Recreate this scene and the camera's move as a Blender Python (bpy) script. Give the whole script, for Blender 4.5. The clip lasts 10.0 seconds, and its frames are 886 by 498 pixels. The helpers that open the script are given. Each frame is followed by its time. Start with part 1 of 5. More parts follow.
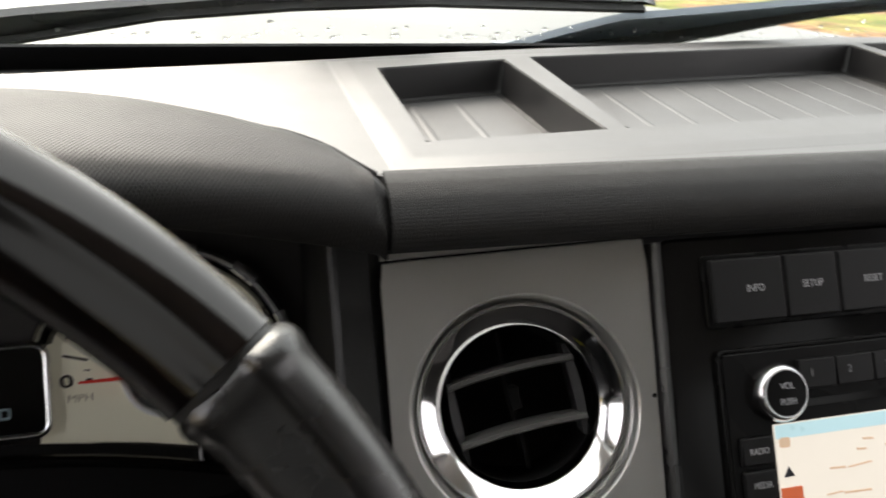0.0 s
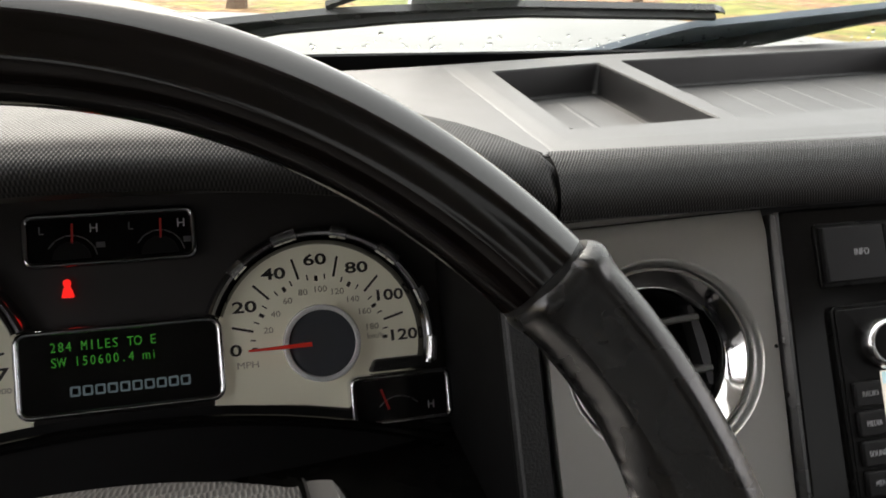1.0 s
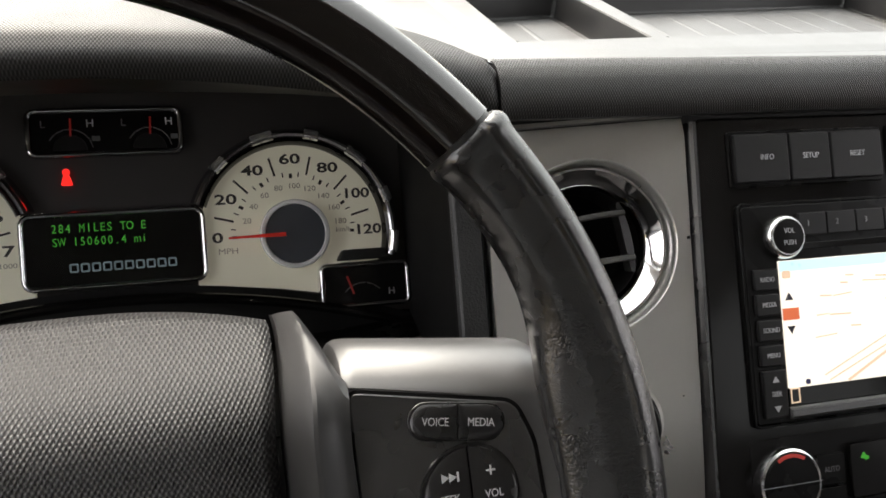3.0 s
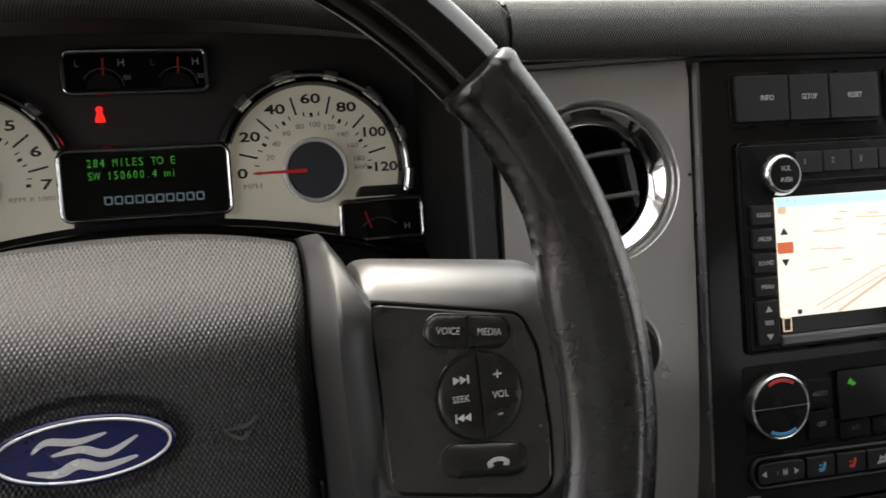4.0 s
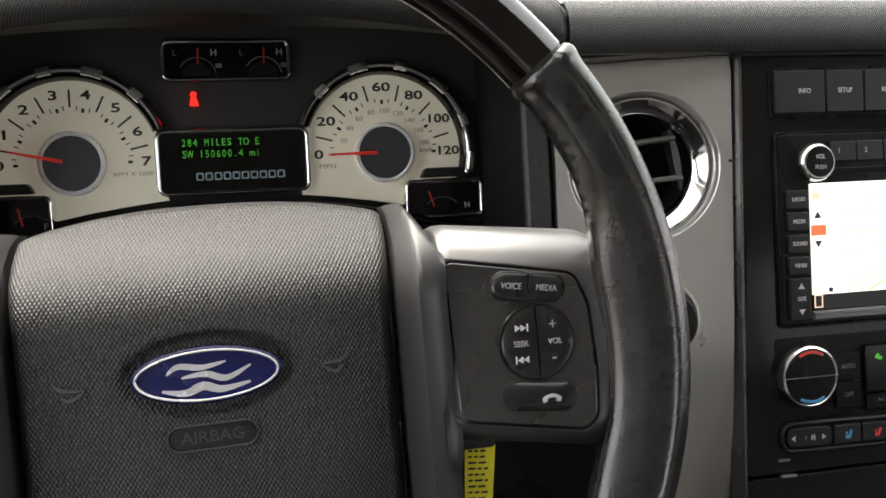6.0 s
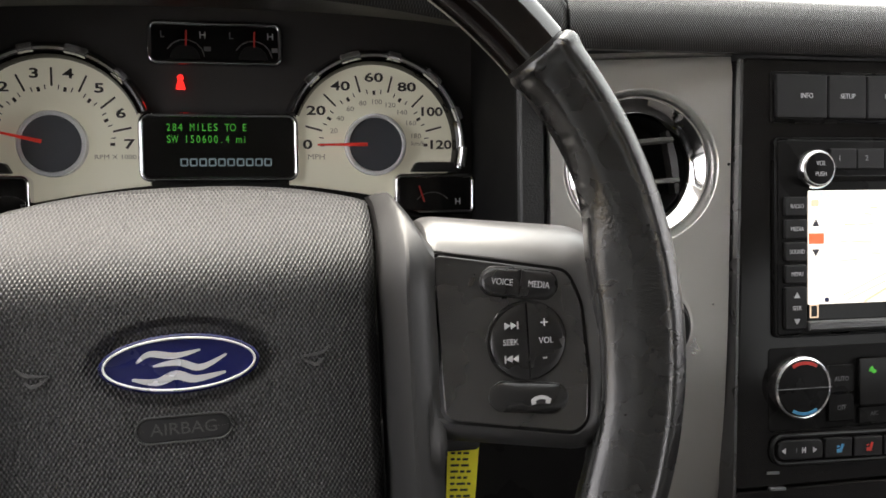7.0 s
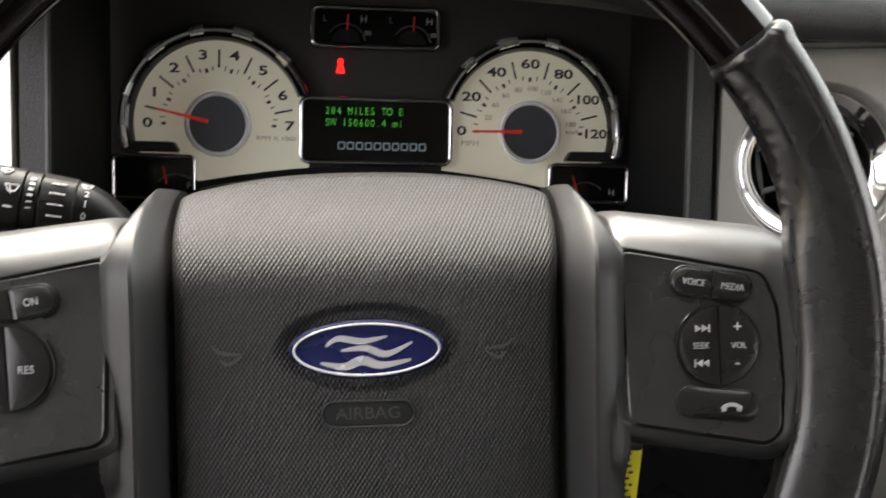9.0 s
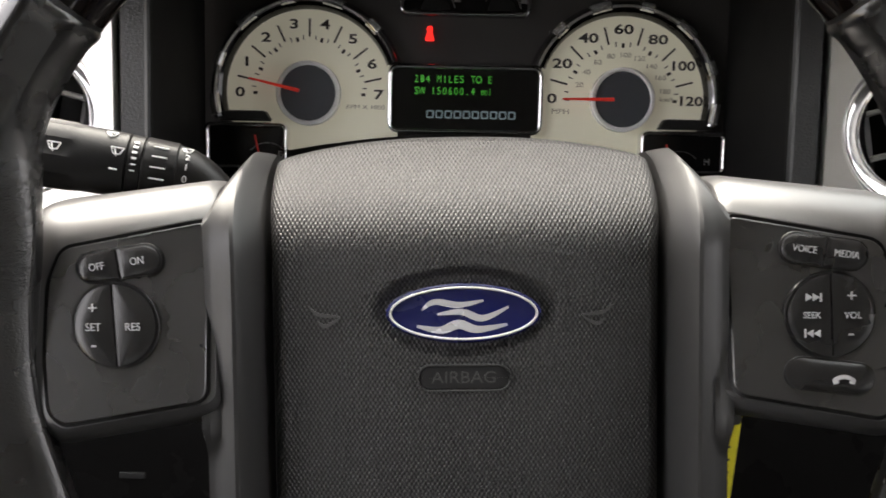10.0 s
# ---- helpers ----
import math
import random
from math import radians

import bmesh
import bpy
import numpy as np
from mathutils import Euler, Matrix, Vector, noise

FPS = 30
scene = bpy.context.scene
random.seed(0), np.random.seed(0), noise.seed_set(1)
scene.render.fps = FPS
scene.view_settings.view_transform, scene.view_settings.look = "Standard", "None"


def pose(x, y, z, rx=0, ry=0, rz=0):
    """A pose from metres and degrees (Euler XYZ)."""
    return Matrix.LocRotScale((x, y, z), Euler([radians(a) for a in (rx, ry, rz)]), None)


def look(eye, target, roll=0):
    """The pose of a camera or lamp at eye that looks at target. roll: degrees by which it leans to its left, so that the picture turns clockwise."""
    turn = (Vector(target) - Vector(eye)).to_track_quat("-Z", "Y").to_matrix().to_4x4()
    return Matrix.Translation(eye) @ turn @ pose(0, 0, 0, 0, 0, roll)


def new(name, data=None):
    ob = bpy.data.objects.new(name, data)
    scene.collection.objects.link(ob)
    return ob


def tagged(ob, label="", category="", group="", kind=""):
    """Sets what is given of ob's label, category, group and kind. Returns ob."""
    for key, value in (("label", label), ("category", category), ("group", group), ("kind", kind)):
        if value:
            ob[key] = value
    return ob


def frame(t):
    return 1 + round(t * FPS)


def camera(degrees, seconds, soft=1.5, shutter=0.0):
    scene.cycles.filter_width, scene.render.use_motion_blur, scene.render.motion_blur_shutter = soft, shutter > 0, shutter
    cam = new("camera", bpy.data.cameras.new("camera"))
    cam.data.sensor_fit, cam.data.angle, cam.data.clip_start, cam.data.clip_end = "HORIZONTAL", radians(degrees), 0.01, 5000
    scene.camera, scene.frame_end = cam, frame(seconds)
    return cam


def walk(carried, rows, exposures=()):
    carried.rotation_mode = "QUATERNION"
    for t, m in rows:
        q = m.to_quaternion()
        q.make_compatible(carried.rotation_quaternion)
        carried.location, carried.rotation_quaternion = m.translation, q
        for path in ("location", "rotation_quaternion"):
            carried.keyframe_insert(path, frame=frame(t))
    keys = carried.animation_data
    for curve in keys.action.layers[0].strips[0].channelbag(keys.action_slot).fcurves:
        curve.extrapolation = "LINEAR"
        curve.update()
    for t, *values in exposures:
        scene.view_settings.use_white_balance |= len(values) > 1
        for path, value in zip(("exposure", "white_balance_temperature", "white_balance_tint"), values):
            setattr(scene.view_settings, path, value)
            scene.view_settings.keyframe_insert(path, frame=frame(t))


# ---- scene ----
# ---------------------------------------------------------------- camera
cam = camera(54.4, 10.0, soft=1.6, shutter=0.35)
ROWS = [
    (0.0, 0.1345, -0.1108, 1.3748, -16.59, -21.49, 2.37),
    (0.2, 0.1161, -0.1212, 1.3724, -15.44, -20.88, 4.40),
    (0.3, 0.1061, -0.1296, 1.3727, -15.52, -20.80, 2.52),
    (0.5, 0.0872, -0.1391, 1.3695, -15.59, -19.85, 0.54),
    (0.7, 0.0750, -0.1414, 1.3702, -14.67, -19.76, 3.65),
    (0.8, 0.0681, -0.1444, 1.3714, -14.91, -19.76, 3.22),
    (1.0, 0.0554, -0.1485, 1.3727, -16.03, -20.29, 1.31),
    (1.2, 0.0596, -0.1537, 1.3686, -14.89, -22.09, -0.10),
    (1.3, 0.0614, -0.1580, 1.3671, -16.00, -22.90, 0.02),
    (1.5, 0.0654, -0.1663, 1.3640, -18.78, -23.96, 0.80),
    (1.7, 0.0649, -0.1743, 1.3654, -18.29, -24.45, 0.85),
    (1.8, 0.0645, -0.1786, 1.3664, -17.78, -24.77, 0.74),
    (2.0, 0.0645, -0.1877, 1.3683, -17.89, -25.32, 1.03),
    (2.2, 0.0587, -0.1929, 1.3670, -17.70, -24.99, 1.29),
    (2.3, 0.0557, -0.1963, 1.3669, -17.27, -24.92, 1.28),
    (2.5, 0.0493, -0.2040, 1.3668, -16.13, -24.13, 2.58),
    (2.7, 0.0551, -0.2076, 1.3682, -16.87, -23.95, 3.17),
    (3.8, 0.0525, -0.2380, 1.3764, -17.63, -26.83, 3.28),
    (4.0, 0.0470, -0.2419, 1.3757, -16.30, -27.61, 3.16),
    (4.2, 0.0446, -0.2416, 1.3766, -15.88, -27.29, 2.62),
    (4.3, 0.0433, -0.2428, 1.3777, -16.92, -28.21, 3.08),
    (4.5, 0.0400, -0.2476, 1.3806, -18.05, -27.40, 3.43),
    (4.7, 0.0382, -0.2569, 1.3832, -18.23, -27.40, 3.45),
    (4.8, 0.0372, -0.2615, 1.3846, -18.12, -27.58, 3.44),
    (5.0, 0.0347, -0.2733, 1.3881, -16.29, -27.65, 3.18),
    (5.2, 0.0305, -0.2850, 1.3907, -14.00, -27.73, 2.41),
    (5.3, 0.0285, -0.2902, 1.3923, -12.99, -28.08, 2.15),
    (5.5, 0.0255, -0.2938, 1.3921, -12.46, -28.33, 2.13),
    (6.8, 0.0256, -0.2785, 1.3803, -13.94, -28.01, 4.89),
    (7.0, 0.0276, -0.2781, 1.3783, -13.86, -27.99, 5.23),
    (7.2, 0.0242, -0.2764, 1.3790, -14.07, -28.25, 5.20),
    (7.3, 0.0243, -0.2758, 1.3788, -14.01, -28.26, 5.19),
    (7.5, 0.0262, -0.2768, 1.3787, -12.64, -28.55, 4.57),
    (7.7, 0.0215, -0.2747, 1.3781, -12.18, -28.23, 4.16),
    (7.8, 0.0217, -0.2743, 1.3782, -12.38, -28.02, 4.33),
    (8.0, 0.0215, -0.2726, 1.3768, -12.13, -28.14, 4.22),
    (8.2, 0.0176, -0.2708, 1.3763, -11.62, -27.93, 4.16),
    (8.3, 0.0170, -0.2699, 1.3761, -11.05, -28.23, 4.13),
    (8.5, 0.0140, -0.2708, 1.3752, -10.27, -28.87, 3.96),
    (8.7, 0.0060, -0.2678, 1.3756, -8.36, -29.21, 3.34),
    (8.8, 0.0031, -0.2671, 1.3757, -7.30, -28.97, 3.19),
    (9.0, -0.0032, -0.2665, 1.3758, -6.11, -29.57, 3.80),
    (9.2, -0.0081, -0.2672, 1.3732, -4.18, -30.84, 3.10),
    (9.3, -0.0095, -0.2679, 1.3722, -2.91, -30.97, 2.19),
    (9.5, -0.0107, -0.2701, 1.3725, -1.82, -30.83, 1.88),
    (9.7, -0.0113, -0.2673, 1.3711, -2.24, -31.11, 2.19),
    (9.8, -0.0121, -0.2662, 1.3700, -2.10, -31.37, 2.16),
    (10.0, -0.0105, -0.2649, 1.3687, -0.27, -31.31, 1.34),
]
EXPOSURES = [(t, e, 7000, 14) for t, e in ((0.0, 1.05), (1.0, 1.05), (1.5, 1.68), (2.0, 1.78), (2.5, 1.62), (2.7, 1.60), (4.0, 1.44), (4.6, 1.70), (5.5, 1.92), (7.0, 2.02), (10.0, 2.00))]
walk(cam, [(t, pose(x, y, z, 90 + pitch, 0, yaw) @ pose(0, 0, 0, 0, 0, roll)) for t, x, y, z, yaw, pitch, roll in ROWS], EXPOSURES)

# ---------------------------------------------------------------- sky and sun
world = bpy.data.worlds.new("overcast_sky")
scene.world = world
world.use_nodes = True
wn = world.node_tree.nodes
sky = wn.new("ShaderNodeTexSky")
sky.sky_type, sky.sun_disc = "NISHITA", False
sky.sun_elevation, sky.sun_rotation = radians(47), radians(-19)
sky.air_density, sky.dust_density, sky.ozone_density = 1.0, 6.0, 1.0
soft_sky = wn.new("ShaderNodeMix")
soft_sky.data_type = "RGBA"
soft_sky.inputs[0].default_value = 0.75
soft_sky.inputs[7].default_value = (8.6, 8.8, 9.2, 1)
world.node_tree.links.new(sky.outputs[0], soft_sky.inputs[6])
world.node_tree.links.new(soft_sky.outputs[2], wn["Background"].inputs[0])
wn["Background"].inputs[1].default_value = 0.18
sun_data = bpy.data.lights.new("sun", "SUN")
sun_data.energy, sun_data.angle, sun_data.color = 2.6, radians(50), (1.0, 0.97, 0.93)
sun = new("sun", sun_data)
sun.matrix_basis = look((-1.6, 4.6, 5.2), (0, 0, 1.2))


# ---------------------------------------------------------------- builders
def part(name, bm, material, parent, label="", smooth=True):
    """One bmesh as one mesh object under a thing or a part."""
    me = bpy.data.meshes.new(name)
    bmesh.ops.recalc_face_normals(bm, faces=bm.faces)
    if smooth:
        for f in bm.faces:
            f.smooth = True
        for e in bm.edges:
            if len(e.link_faces) == 2 and e.calc_face_angle(0) > 0.45:
                e.smooth = False
    bm.to_mesh(me)
    bm.free()
    me.materials.append(material)
    ob = new(name, me)
    ob.parent = parent
    return tagged(ob, label)


def thing(name, m, label, category, group="", kind=""):
    ob = new(name)
    ob.empty_display_size = 0.02
    ob.matrix_basis = m
    return tagged(ob, label, category, group, kind)


def tilted(x, y, z, lean, roll=0.0):
    """A frame whose first axis runs across the car, second up a face that leans away by lean degrees, third out of that face."""
    return pose(x, y, z, 90 - lean, 0, 0) @ pose(0, 0, 0, 0, 0, roll)


def rrect(u0, v0, u1, v1, r, n=5):
    out = []
    for cu, cv, a in ((u1 - r, v1 - r, 0), (u0 + r, v1 - r, 90), (u0 + r, v0 + r, 180), (u1 - r, v0 + r, 270)):
        for i in range(n + 1):
            b = radians(a + 90 * i / n)
            out.append((cu + r * math.cos(b), cv + r * math.sin(b)))
    return out


def circle(cu, cv, r, n=40, a0=0, a1=360):
    full = abs(a1 - a0 - 360) < 1e-6
    return [(cu + r * math.cos(radians(a0 + (a1 - a0) * i / (n if full else n - 1))), cv + r * math.sin(radians(a0 + (a1 - a0) * i / (n if full else n - 1)))) for i in range(n)]


def rounded(corners, r, n=4):
    """A polygon (counter-clockwise) with its corners rounded."""
    out, k = [], len(corners)
    for i in range(k):
        p, a, b = Vector(corners[i]), Vector(corners[i - 1]), Vector(corners[(i + 1) % k])
        da, db = (a - p), (b - p)
        d = min(r, 0.45 * da.length, 0.45 * db.length)
        s, e = p + da.normalized() * d, p + db.normalized() * d
        for j in range(n + 1):
            t = j / n
            out.append(tuple((1 - t) ** 2 * s + 2 * t * (1 - t) * p + t * t * e))
    return out


def inset(outline, d):
    k, out = len(outline), []
    for i in range(k):
        p, a, b = Vector(outline[i]), Vector(outline[i - 1]), Vector(outline[(i + 1) % k])
        n1, n2 = (p - a).normalized(), (b - p).normalized()
        n1, n2 = Vector((-n1.y, n1.x)), Vector((-n2.y, n2.x))
        m = n1 + n2
        m = m.normalized() if m.length > 1e-6 else n1
        c = max(0.4, m.dot(n1))
        out.append(tuple(p + m * d / c))
    return out


def loft(rings, caps=(True, True), closed=True, bm=None):
    """Faces between rings of 3D points."""
    bm = bm or bmesh.new()
    vs = [[bm.verts.new(p) for p in ring] for ring in rings]
    for a, b in zip(vs, vs[1:]):
        k = len(a)
        for i in range(k if closed else k - 1):
            j = (i + 1) % k
            bm.faces.new((a[i], a[j], b[j], b[i]))
    if caps[0]:
        bm.faces.new(vs[0][::-1])
    if caps[1]:
        bm.faces.new(vs[-1])
    return bm


def between(o, p, k):
    return [(a[0] + (b[0] - a[0]) * k, a[1] + (b[1] - a[1]) * k) for a, b in zip(o, p)]


def at_w(outline, w):
    return [(u, v, w) for u, v in outline]


def solid(outline, w0, w1, bev=0.0006, bm=None):
    """A plate with a bevelled front edge."""
    bev = min(bev, abs(w1 - w0) * 0.6)
    return loft([at_w(outline, w0), at_w(outline, w1 - bev), at_w(inset(outline, bev * 0.35), w1 - bev * 0.35), at_w(inset(outline, bev), w1)], bm=bm)


def frame_ring(outline, width, w0, w1, bev=0.0006):
    """A raised rim round an outline, open in the middle."""
    o, i = outline, inset(outline, width)
    return loft([at_w(i, w0), at_w(i, w1 - bev), at_w(inset(i, -bev), w1), at_w(inset(o, bev), w1), at_w(o, w1 - bev), at_w(o, w0)], caps=(False, False))


def lathe(profile, cu=0.0, cv=0.0, n=48, caps=(False, False), a0=0, a1=360):
    """A turned part about the third axis from (radius, height) pairs."""
    full = abs(a1 - a0 - 360) < 1e-6
    rings = [[(cu + r * math.cos(radians(a0 + (a1 - a0) * i / (n if full else n - 1))), cv + r * math.sin(radians(a0 + (a1 - a0) * i / (n if full else n - 1))), w) for i in range(n)] for r, w in profile]
    return loft(rings, caps=caps, closed=full)


def box(x0, y0, z0, x1, y1, z1, bev=0.0):
    bm = bmesh.new()
    bmesh.ops.create_cube(bm, size=1)
    for v in bm.verts:
        v.co = (x0 + (v.co.x + 0.5) * (x1 - x0), y0 + (v.co.y + 0.5) * (y1 - y0), z0 + (v.co.z + 0.5) * (z1 - z0))
    if bev:
        bmesh.ops.bevel(bm, geom=bm.edges, offset=bev, segments=2, affect="EDGES", profile=0.6)
    return bm


def bar(a, b, width, w0, w1):
    """A flat bar on a face from a to b."""
    a, b = Vector(a), Vector(b)
    n = (b - a).normalized()
    n = Vector((-n.y, n.x)) * width / 2
    return solid([tuple(a - n), tuple(b - n), tuple(b + n), tuple(a + n)], w0, w1, 0.0001)


def merged(bms):
    out = bmesh.new()
    for b in bms:
        me = bpy.data.meshes.new("scratch")
        b.to_mesh(me)
        b.free()
        out.from_mesh(me)
        bpy.data.meshes.remove(me)
    return out


def text(s, size, material, parent, u, v, w, turn=0.0, depth=0.0001, stretch=1.0, name="lettering", thick=0.0):
    """Lettering with the built-in font, centred at (u, v)."""
    cu = bpy.data.curves.new("scratch", "FONT")
    cu.body, cu.size, cu.extrude, cu.offset = s, size, depth, thick
    cu.align_x, cu.align_y = "CENTER", "CENTER"
    cu.resolution_u = 3
    ob = new("scratch", cu)
    bpy.context.view_layer.update()
    me = bpy.data.meshes.new_from_object(ob)
    bpy.data.objects.remove(ob)
    bpy.data.curves.remove(cu)
    me.transform(pose(u, v, w, 0, 0, turn) @ Matrix.Diagonal((stretch, 1, 1, 1)))
    bm = bmesh.new()
    bm.from_mesh(me)
    bmesh.ops.remove_doubles(bm, verts=bm.verts, dist=1e-6)
    bm.to_mesh(me)
    bm.free()
    me.materials.clear()
    me.materials.append(material)
    ob = new(name, me)
    ob.parent = parent
    return ob


def surface(f, us, vs, thick=None):
    """A sheet over a grid of parameters; thick gives it a back."""
    bm = bmesh.new()
    g = [[bm.verts.new(f(u, v)) for v in vs] for u in us]
    for i in range(len(us) - 1):
        for j in range(len(vs) - 1):
            bm.faces.new((g[i][j], g[i + 1][j], g[i + 1][j + 1], g[i][j + 1]))
    return bm


def spread(a, b, n):
    return [a + (b - a) * i / (n - 1) for i in range(n)]


def smoothstep(x):
    x = min(1.0, max(0.0, x))
    return x * x * (3 - 2 * x)


# ---------------------------------------------------------------- materials
def material(name, base, rough=0.5, metal=0.0, grain=None, bump=0.0, vary=0.15, blotch=25.0, spec=0.5, rough_vary=0.1, coat=0.0, emit=None, power=0.0, cells=None, squash=(1, 1, 1), relief=0.0005, lean=0.0, ior=1.5):
    """grain: size of the fine relief in 1/m; cells: a regular moulded grain instead."""
    m = bpy.data.materials.new(name)
    m.use_nodes = True
    nt = m.node_tree
    n, link = nt.nodes, nt.links.new
    bsdf = n["Principled BSDF"]
    bsdf.inputs["Roughness"].default_value = rough
    bsdf.inputs["Metallic"].default_value = metal
    bsdf.inputs["Specular IOR Level"].default_value = spec
    bsdf.inputs["IOR"].default_value = ior
    bsdf.inputs["Coat Weight"].default_value = coat
    bsdf.inputs["Coat Roughness"].default_value = 0.05
    tc = n.new("ShaderNodeTexCoord")
    mp = n.new("ShaderNodeMapping")
    mp.inputs["Scale"].default_value = squash
    link(tc.outputs["Object"], mp.inputs[0])
    big = n.new("ShaderNodeTexNoise")
    big.inputs["Scale"].default_value, big.inputs["Detail"].default_value = blotch, 4
    link(mp.outputs[0], big.inputs[0])
    mix = n.new("ShaderNodeMix")
    mix.data_type = "RGBA"
    mix.inputs[6].default_value = (*[c * (1 - vary) for c in base], 1)
    mix.inputs[7].default_value = (*[min(1, c * (1 + vary)) for c in base], 1)
    link(big.outputs[0], mix.inputs[0])
    link(mix.outputs[2], bsdf.inputs["Base Color"])
    rr = n.new("ShaderNodeMapRange")
    rr.inputs[3].default_value, rr.inputs[4].default_value = max(0.02, rough - rough_vary), min(1, rough + rough_vary)
    link(big.outputs[0], rr.inputs[0])
    link(rr.outputs[0], bsdf.inputs["Roughness"])
    if bump:
        b = n.new("ShaderNodeBump")
        b.inputs["Strength"].default_value, b.inputs["Distance"].default_value = bump, relief
        if cells:
            flat = n.new("ShaderNodeMapping")
            flat.vector_type = "TEXTURE"
            flat.inputs["Rotation"].default_value = (radians(lean), 0, 0)
            link(tc.outputs["Object"], flat.inputs[0])
            xyz = n.new("ShaderNodeSeparateXYZ")
            link(flat.outputs[0], xyz.inputs[0])
            waves = []
            for axis, pitch in ((0, 0.92), (1, 1.40)):
                turn = n.new("ShaderNodeMath")
                turn.operation, turn.inputs[1].default_value = "MULTIPLY", 2 * math.pi * cells / pitch
                link(xyz.outputs[axis], turn.inputs[0])
                wave = n.new("ShaderNodeMath")
                wave.operation = "COSINE"
                link(turn.outputs[0], wave.inputs[0])
                waves.append(wave)
            product = n.new("ShaderNodeMath")
            product.operation = "MULTIPLY"
            link(waves[0].outputs[0], product.inputs[0])
            link(waves[1].outputs[0], product.inputs[1])
            fine = n.new("ShaderNodeMapRange")
            fine.inputs[1].default_value, fine.inputs[2].default_value = -0.5, 1.0
            link(product.outputs[0], fine.inputs[0])
            # valleys of the grain are painted darker, standing in for shade between bumps
            grain_shade = n.new("ShaderNodeMix")
            grain_shade.data_type, grain_shade.blend_type = "RGBA", "MULTIPLY"
            grain_shade.inputs[0].default_value = 1.0
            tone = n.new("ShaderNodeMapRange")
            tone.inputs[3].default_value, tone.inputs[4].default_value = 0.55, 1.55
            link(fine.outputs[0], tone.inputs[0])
            link(mix.outputs[2], grain_shade.inputs[6])
            link(tone.outputs[0], grain_shade.inputs[7])
            link(grain_shade.outputs[2], bsdf.inputs["Base Color"])
            # weaker reflection in the valleys mimics light lost between the bumps
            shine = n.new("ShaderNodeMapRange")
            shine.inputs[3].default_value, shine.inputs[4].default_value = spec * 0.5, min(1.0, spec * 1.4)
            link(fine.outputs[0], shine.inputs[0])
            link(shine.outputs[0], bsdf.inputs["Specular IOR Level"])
        else:
            fine = n.new("ShaderNodeTexNoise")
            fine.inputs["Scale"].default_value, fine.inputs["Detail"].default_value = grain, 3
        if not cells:
            link(mp.outputs[0], fine.inputs[0])
        link(fine.outputs[0], b.inputs["Height"])
        link(b.outputs[0], bsdf.inputs["Normal"])
    if emit:
        bsdf.inputs["Emission Color"].default_value = (*emit, 1)
        bsdf.inputs["Emission Strength"].default_value = power
    return m


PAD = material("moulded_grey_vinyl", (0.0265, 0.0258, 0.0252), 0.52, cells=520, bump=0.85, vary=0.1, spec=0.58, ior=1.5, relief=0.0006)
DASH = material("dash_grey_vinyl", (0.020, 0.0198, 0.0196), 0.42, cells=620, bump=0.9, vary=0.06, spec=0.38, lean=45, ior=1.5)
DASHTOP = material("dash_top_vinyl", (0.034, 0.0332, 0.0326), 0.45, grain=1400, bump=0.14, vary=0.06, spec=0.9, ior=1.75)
# dash-top plastic again, darkened to stand in for shade inside the tray pockets
TRAY_SHADE = material("tray_wall_shaded_plastic", (0.009, 0.0088, 0.0087), 0.42, grain=1400, bump=0.1, vary=0.1, spec=0.42, ior=1.5)
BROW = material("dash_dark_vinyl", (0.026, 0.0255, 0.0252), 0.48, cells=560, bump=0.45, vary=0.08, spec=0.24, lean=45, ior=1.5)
DARK = material("black_plastic", (0.014, 0.0141, 0.0145), 0.45, grain=1500, bump=0.25, vary=0.2)
CLUSTERBACK = material("cluster_back_plastic", (0.038, 0.0352, 0.034), 0.5, grain=2000, bump=0.1, vary=0.12, spec=0.3)
STRIP = material("black_grained_plastic", (0.015, 0.015, 0.0152), 0.45, grain=800, bump=0.6, vary=0.15, relief=0.0006)
CLOTH = material("cabin_lining", (0.56, 0.557, 0.545), 0.9, grain=900, bump=0.4)
STACK = material("stack_black_plastic", (0.0060, 0.0058, 0.0057), 0.28, grain=2000, bump=0.08, vary=0.25, spec=0.11)
PIANO = material("gloss_black_plastic", (0.0060, 0.0056, 0.0054), 0.12, vary=0.3, spec=0.26, rough_vary=0.05)
SATIN = material("satin_grey_plastic", (0.035, 0.0347, 0.0345), 0.40, vary=0.1, grain=2500, bump=0.06, spec=0.85, ior=1.65)
TRIMGREY = material("trim_grey_plastic", (0.024, 0.0237, 0.0234), 0.42, vary=0.1, grain=2500, bump=0.06, spec=0.5, ior=1.5)
SLATGREY = material("slat_grey_plastic", (0.13, 0.127, 0.12), 0.4, vary=0.08, grain=2000, bump=0.05)
SPOKE = material("spoke_face_plastic", (0.021, 0.0207, 0.0205), 0.27, vary=0.1, grain=2200, bump=0.15, spec=1.0, ior=1.55)
BLACK = material("deep_black_plastic", (0.011, 0.0108, 0.0108), 0.7, grain=1500, bump=0.2, vary=0.2, spec=0.14)
SILVER = material("silver_painted_plastic", (0.66, 0.645, 0.615), 0.31, metal=0.84, vary=0.04, grain=3000, bump=0.05)
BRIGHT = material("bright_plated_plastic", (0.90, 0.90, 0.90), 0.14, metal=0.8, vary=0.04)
CHROME = material("chrome", (0.82, 0.82, 0.83), 0.07, metal=1.0, vary=0.03, rough_vary=0.03)
